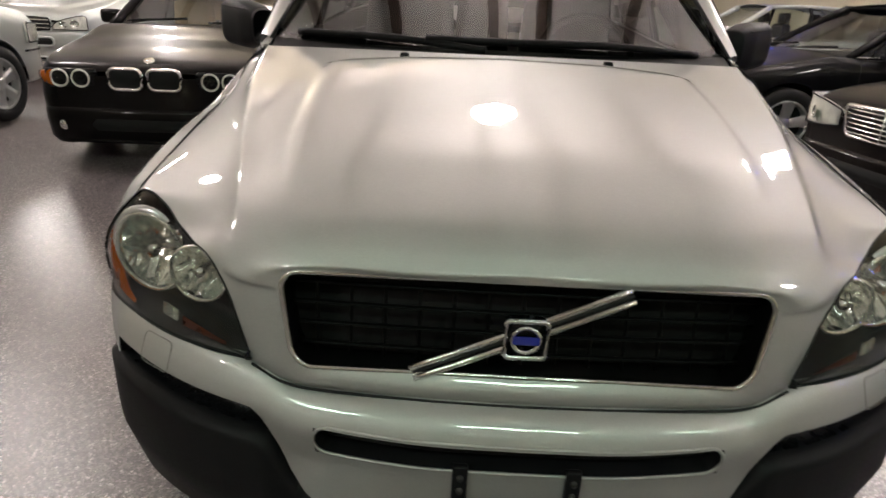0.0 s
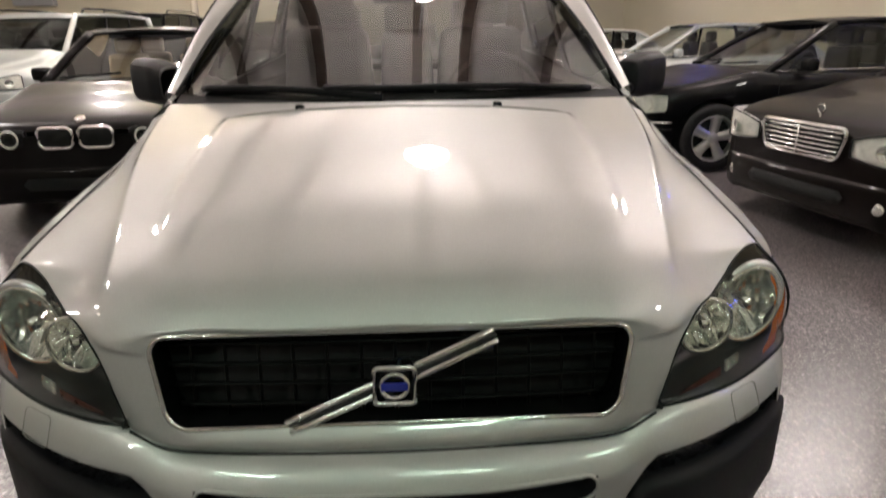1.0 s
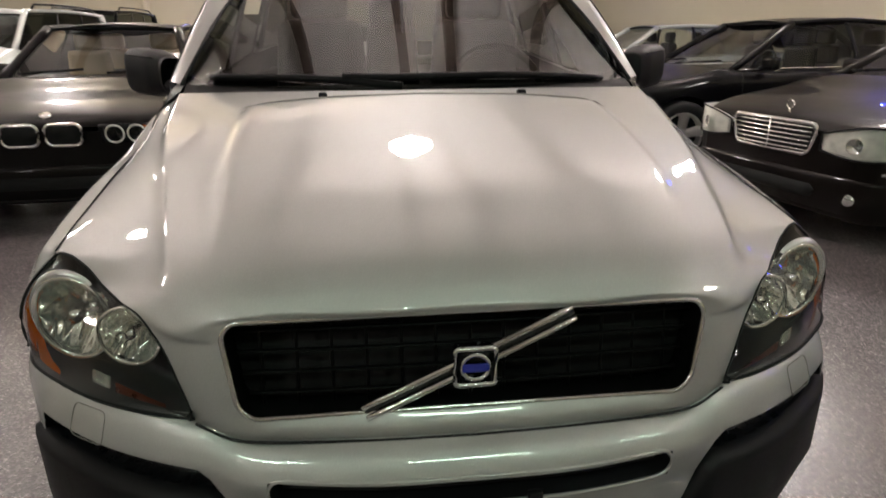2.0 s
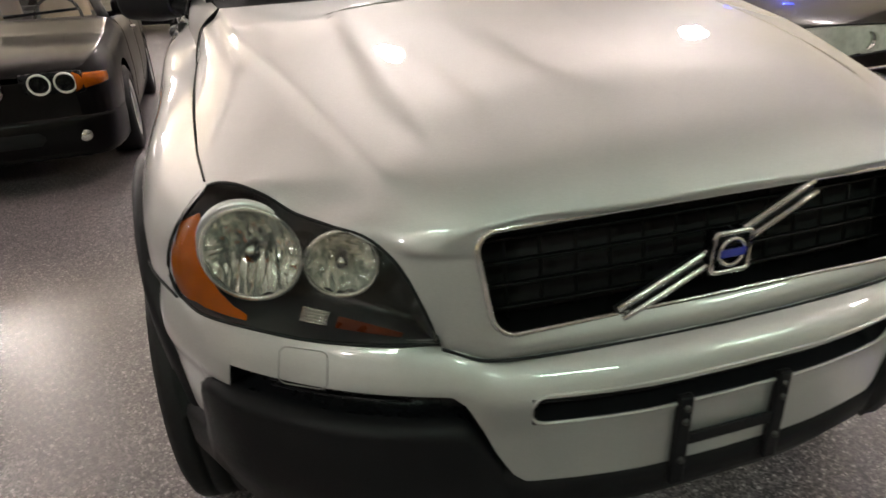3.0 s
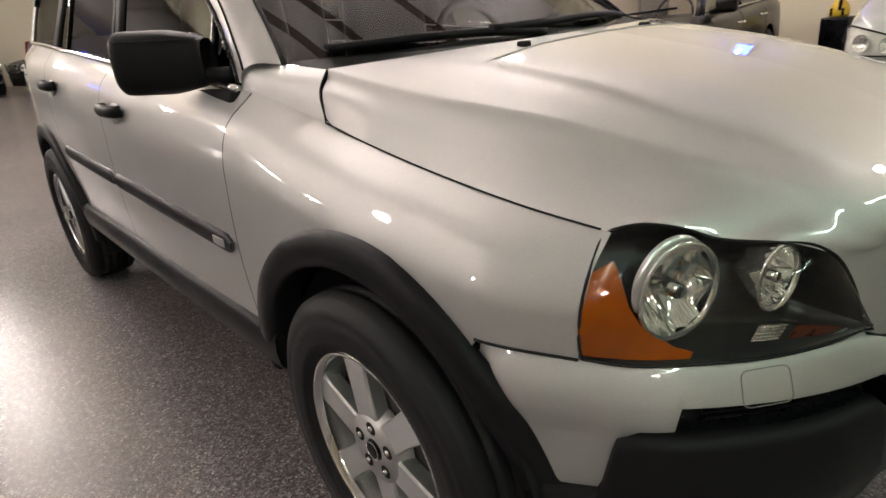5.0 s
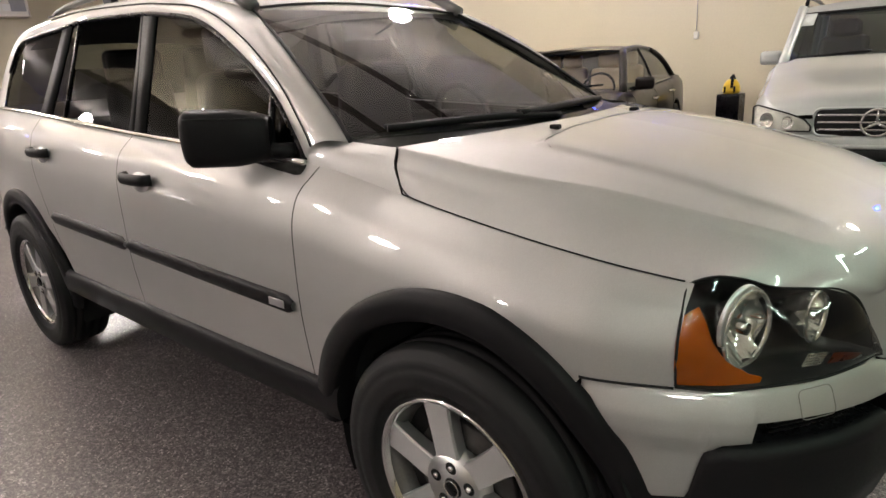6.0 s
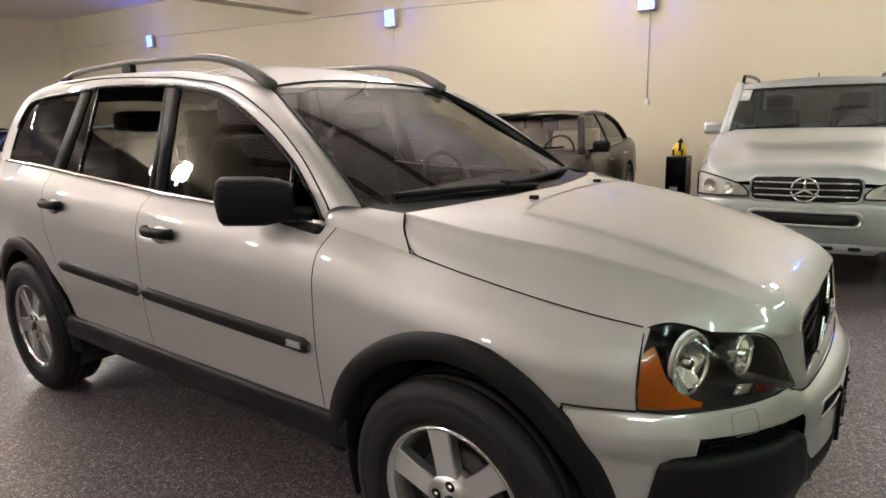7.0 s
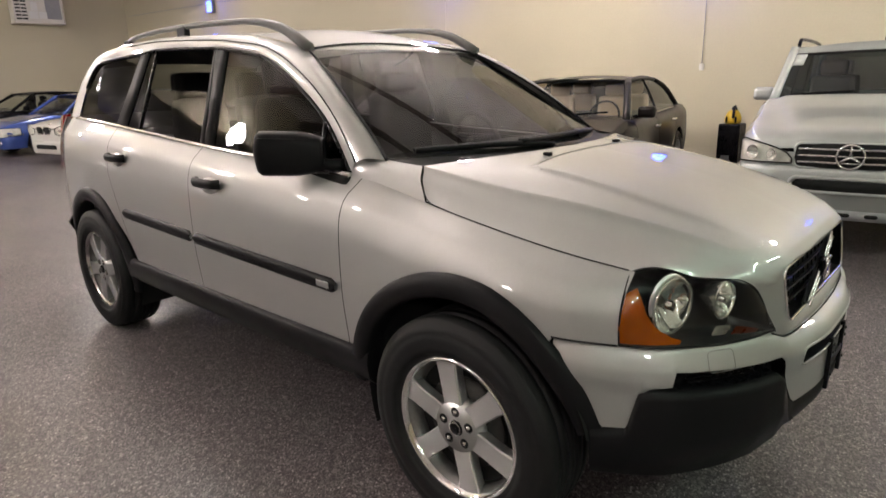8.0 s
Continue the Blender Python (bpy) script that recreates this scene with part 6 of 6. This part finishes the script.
            hl = part("headlamp", solid(sheet("headlamp", grid(rows, flip=s > 0)), 0.02), LAMPGREY, car, "clear headlamp")
            rim = rows[0] + [r[-1] for r in rows[1:-1]] + rows[-1][::-1] + [r[0] for r in rows[::-1][1:-1]]
            part("lamp_seal", sheet("lamp_seal", tube([(x + s * 0.004, y - 0.006, z) for x, y, z in rim], 0.006, 6, True)), RUBBER, hl)
            ln = part("lens", sheet("lens", grid([[(x + s * 0.006, y - 0.008, z) for x, y, z in r] for r in rows], flip=s > 0)), LENS, hl)
            ln.visible_shadow = False
            for t, rr in ((4, 0.048), (8, 0.055)):
                c = rows[t][2]
                part("reflector", sheet("reflector", lathe([(-0.012, rr), (-0.004, rr * 0.9), (0.008, rr * 0.4), (0.010, 0.001)], 20, "y")), REFLECTOR, hl, matrix=pose(c[0], c[1] - 0.012, c[2] + 0.02, 0, 0, s * 25))
            strip = [(s * (wid(y) + 0.008), y, low + 0.30) for y in np.linspace(0.05, 0.42, 8)]
            part("bumper_strip", sheet("bumper_strip", tube(strip, 0.012, 6)), CHROME if not suv else BLACKGLOSS, bp)
        part("fog_lamp", sheet("fog_lamp", lathe([(-0.012, 0.001), (-0.010, 0.035), (0.004, 0.045), (0.02, 0.045)], 20, "y")), REFLECTOR, bp, matrix=pose(s * hw * 0.70, 0.0 if not suv else 0.0, low + 0.12))
        part("tail_lamp", box((0.30, 0.06, 0.16), (s * (hw * 0.62), L - 0.01, top(L) - 0.02), 0.02), REDLENS, car)
    return car


def paint_of(name, c, metal=0.0, rough=0.35):
    return car_paint(name, c, metal, rough, *((0.05, 0.35) if max(c) < 0.1 else (0.5, 1.0)))


GREEN_BLACK = car_paint("very_dark_paint", (0.004, 0.0032, 0.0034), 0.0, 0.35, 0.05, 0.30)
BLACKPAINT = paint_of("black_paint", (0.003, 0.003, 0.0035))
BROWN_BLACK = car_paint("dark_brown_paint", (0.007, 0.005, 0.0042), 0.0, 0.35, 0.05, 0.4)
SILVER2 = paint_of("light_silver_paint", (0.52, 0.55, 0.535), 0.75, 0.45)
WHITEPAINT = paint_of("white_car_paint", (0.75, 0.74, 0.70), 0.0, 0.4)
BLUEPAINT = paint_of("blue_paint", (0.03, 0.07, 0.30), 0.4, 0.35)

other_car("sedan_car", "very dark glossy sedan with kidney grille and twin round lamps", pose(-2.40, 3.88, 0, 0, 0, 5), GREEN_BLACK, L=4.78, W=1.80, H=1.43, front="kidney", lamps="twin", seats=TAN)
other_car("suv_car", "pale silver SUV with round emblem on black grille", pose(-6.0, 8.0, 0, 0, 0, -3), SILVER2, suv=True, L=4.6, W=1.83, H=1.74, wheel=0.36, front="star", rails=True)
other_car("suv_car", "black SUV with roof rails near the back wall", pose(-6.6, 13.4, 0, 0, 0, 0), BLACKPAINT, suv=True, L=4.8, W=1.9, H=1.92, wheel=0.38, front="bars", rails=True)
other_car("suv_car", "silver SUV parked facing the pale SUV", pose(-5.45, 6.2, 0, 0, 0, 180), SILVER2, suv=True, L=4.6, W=1.85, H=1.75, wheel=0.36, front="bars", spokes=6)
other_car("sedan_car", "black sedan with five-spoke wheels and clear lamps", pose(2.08, 6.12, 0, 0, 0, -88), BLACKPAINT, L=4.9, W=1.83, H=1.45, wheel=0.335, front="slats")
other_car("sedan_car", "dark brown sedan with chrome slatted grille and ornament", pose(2.65, 3.34, 0, 0, 0, -79.5), BROWN_BLACK, L=4.7, W=1.85, H=1.41, wheel=0.335, front="slats", seats=TAN)
other_car("suv_car", "silver SUV with round emblem and paper in windscreen", pose(3.35, 0.60, 0, 0, 0, -84), SILVER2, suv=True, L=4.6, W=1.74, H=1.675, wheel=0.37, front="star", rails=True, seats=GREYTRIM, paper=True)
other_car("sedan_car", "silver sedan parked in front of the cream wall", pose(2.5, 10.2, 0, 0, 0, -90), SILVER2, L=4.8, W=1.8, H=1.46, wheel=0.33, front="bars")
other_car("sedan_car", "white sedan with small dark kidney grille", pose(2.0, 14.6, 0, 0, 0, -80), WHITEPAINT, L=4.5, W=1.74, H=1.42, front="kidney", lamps="oval")
other_car("coupe_car", "bright blue coupe parked beside the white sedan", pose(1.6, 17.6, 0, 0, 0, -78), BLUEPAINT, coupe=True, L=4.5, W=1.78, H=1.37, front="bars")
other_car("sedan_car", "black sedan beside the blue coupe near the wall", pose(1.4, 20.8, 0, 0, 0, -80), BLACKPAINT, L=4.8, W=1.8, H=1.45, front="slats")
other_car("suv_car", "pale silver SUV standing at the back wall", pose(0.2, 20.3, 0, 0, 0, 4), SILVER2, suv=True, L=4.6, W=1.83, H=1.74, wheel=0.36, front="bars", bumper=PLASTIC)
other_car("sedan_car", "black sedan parked by the back wall", pose(-3.4, 17.6, 0, 0, 0, 0), BLACKPAINT, L=4.8, W=1.82, H=1.45, front="slats")

# blue lamps on the long wall, with their cable
WALL_X = ROOM["x1"]
BLUE_LAMPS = [(WALL_X, 18.7, 3.85), (WALL_X, 9.07, 3.44), (WALL_X, 3.61, 3.12), (WALL_X, -1.2, 2.86)]
for bx, by, bz in BLUE_LAMPS:
    blue_lamp(bx, by, bz, -90)
blue_lamp(-6.3, ROOM["y1"], 3.9, 0)
cable = part("wall_cable", sheet("wall_cable", tube([(WALL_X - 0.014, y, float(np.interp(y, [-2, 3.6, 9.07, 18.7, 25], [3.05, 3.32, 3.62, 3.97, 4.1]))) for y in np.linspace(-3, 25, 40)], 0.009, 6)), STEELGREY)
tagged(cable, "thin grey cable along the cream wall", "cable")
wire = part("drop_wire", sheet("drop_wire", tube([(WALL_X - 0.012, 9.09, 3.3), (WALL_X - 0.012, 9.09, 0.4)], 0.006, 6, up=(0, 1, 0))), WALLPAINT)
tagged(wire, "thin cream painted wire down the wall", "cable")
cord = thing("pull_cord", "thin hanging cord with a white switch on its end", "cord", pose(WALL_X - 0.03, 3.58, 1.52))
part("cord", sheet("cord", tube([(0, 0, 1.7), (0, 0, 0.05)], 0.006, 6, up=(0, 1, 0))), STEELGREY, cord)
part("switch", box((0.05, 0.07, 0.11), (0, 0, 0), 0.012), WHITEPLASTIC, cord)
# machine with a yellow top against the wall
mach = thing("floor_machine", "black box machine with a yellow top unit by the wall", "machine", pose(7.78, 2.84, 0))
part("body", box((0.33, 0.31, 0.66), (0, 0, 0.35), 0.025), BLACKGLOSS, mach)
part("base", box((0.36, 0.36, 0.05), (0, 0, 0.025), 0.012), BLACKGLOSS, mach)
top_unit = part("top_unit", sheet("top_unit", lathe([(0.675, 0.001), (0.68, 0.10), (0.72, 0.118), (0.78, 0.112), (0.84, 0.085), (0.875, 0.05), (0.88, 0.001)], 22, "z")), YELLOW, mach, "yellow plastic housing")
part("handle", sheet("handle", tube(spline([(-0.10, -0.03, 0.76), (-0.085, -0.03, 0.87), (-0.02, -0.02, 0.93), (0.05, -0.02, 0.88)], 16), 0.02, 8, up=(0, 1, 0))), BLACKGLOSS, top_unit, "black grip")
for d in (-0.07, 0.06):
    part("clip", box((0.03, 0.025, 0.09), (-0.105, d, 0.74), 0.008), BLACKGLOSS, top_unit)
part("knob", sheet("knob", lathe([(0.86, 0.03), (0.905, 0.03), (0.92, 0.02), (0.925, 0.001)], 14, "z")), BLACKGLOSS, mach)
part("label_plate", box((0.005, 0.12, 0.07), (-0.168, 0.02, 0.18), 0.002), STEELGREY, mach)
# back wall: pipe, switch cabinet, air unit
pipe = part("wall_pipe", sheet("wall_pipe", lathe([(0, 0.14), (5.0, 0.14)], 16, "z")), WALLPAINT, matrix=pose(-8.3, 25.03, 0))
tagged(pipe, "cream painted upright pipe on the back wall", "pipe")
cab = thing("switch_cabinet", "grey steel switch cabinet on the back wall", "cabinet", pose(-14.2, 25.18, 3.45))
part("body", box((1.5, 0.3, 1.8), (0, -0.15, 0), 0.02), STEELGREY, cab)
for i in range(3):
    part("meter", box((0.26, 0.06, 0.16), (-0.45 + 0.45 * i, -0.32, -0.55), 0.02), WHITEPLASTIC, cab)
part("door", box((0.6, 0.03, 1.0), (0.2, -0.315, 0.3), 0.01), STEELGREY, cab)
air = thing("air_unit", "cream boxed air unit with louvres and papers on the wall", "air unit", pose(5.35, 25.18, 4.16))
part("body", box((1.5, 0.5, 0.85), (0, -0.25, 0), 0.03), WHITEPLASTIC, air)
part("drip_tray", box((1.54, 0.56, 0.06), (0, -0.27, -0.45), 0.015), CEILPAINT, air)
part("panel", box((0.46, 0.02, 0.66), (0.44, -0.505, 0.02), 0.005), STEELGREY, air, "dull grey front panel")
part("hinge_rod", sheet("hinge_rod", tube([(0.73, -0.53, -0.42), (0.73, -0.53, 0.42)], 0.025, 8, up=(0, 1, 0))), CEILPAINT, air)
for i in range(7):
    for d in (-0.62, -0.44):
        part("louvre", box((0.15, 0.03, 0.05), (d, -0.508, -0.33 + 0.11 * i), 0.008), GAP, air)
for a, b, w, h in ((-0.18, -0.20, 0.26, 0.24), (0.10, -0.20, 0.24, 0.22), (-0.14, 0.07, 0.20, 0.26)):
    part("notice", box((w, 0.004, h), (a, -0.519, b), 0.001), PAPER, air, "white paper notice")
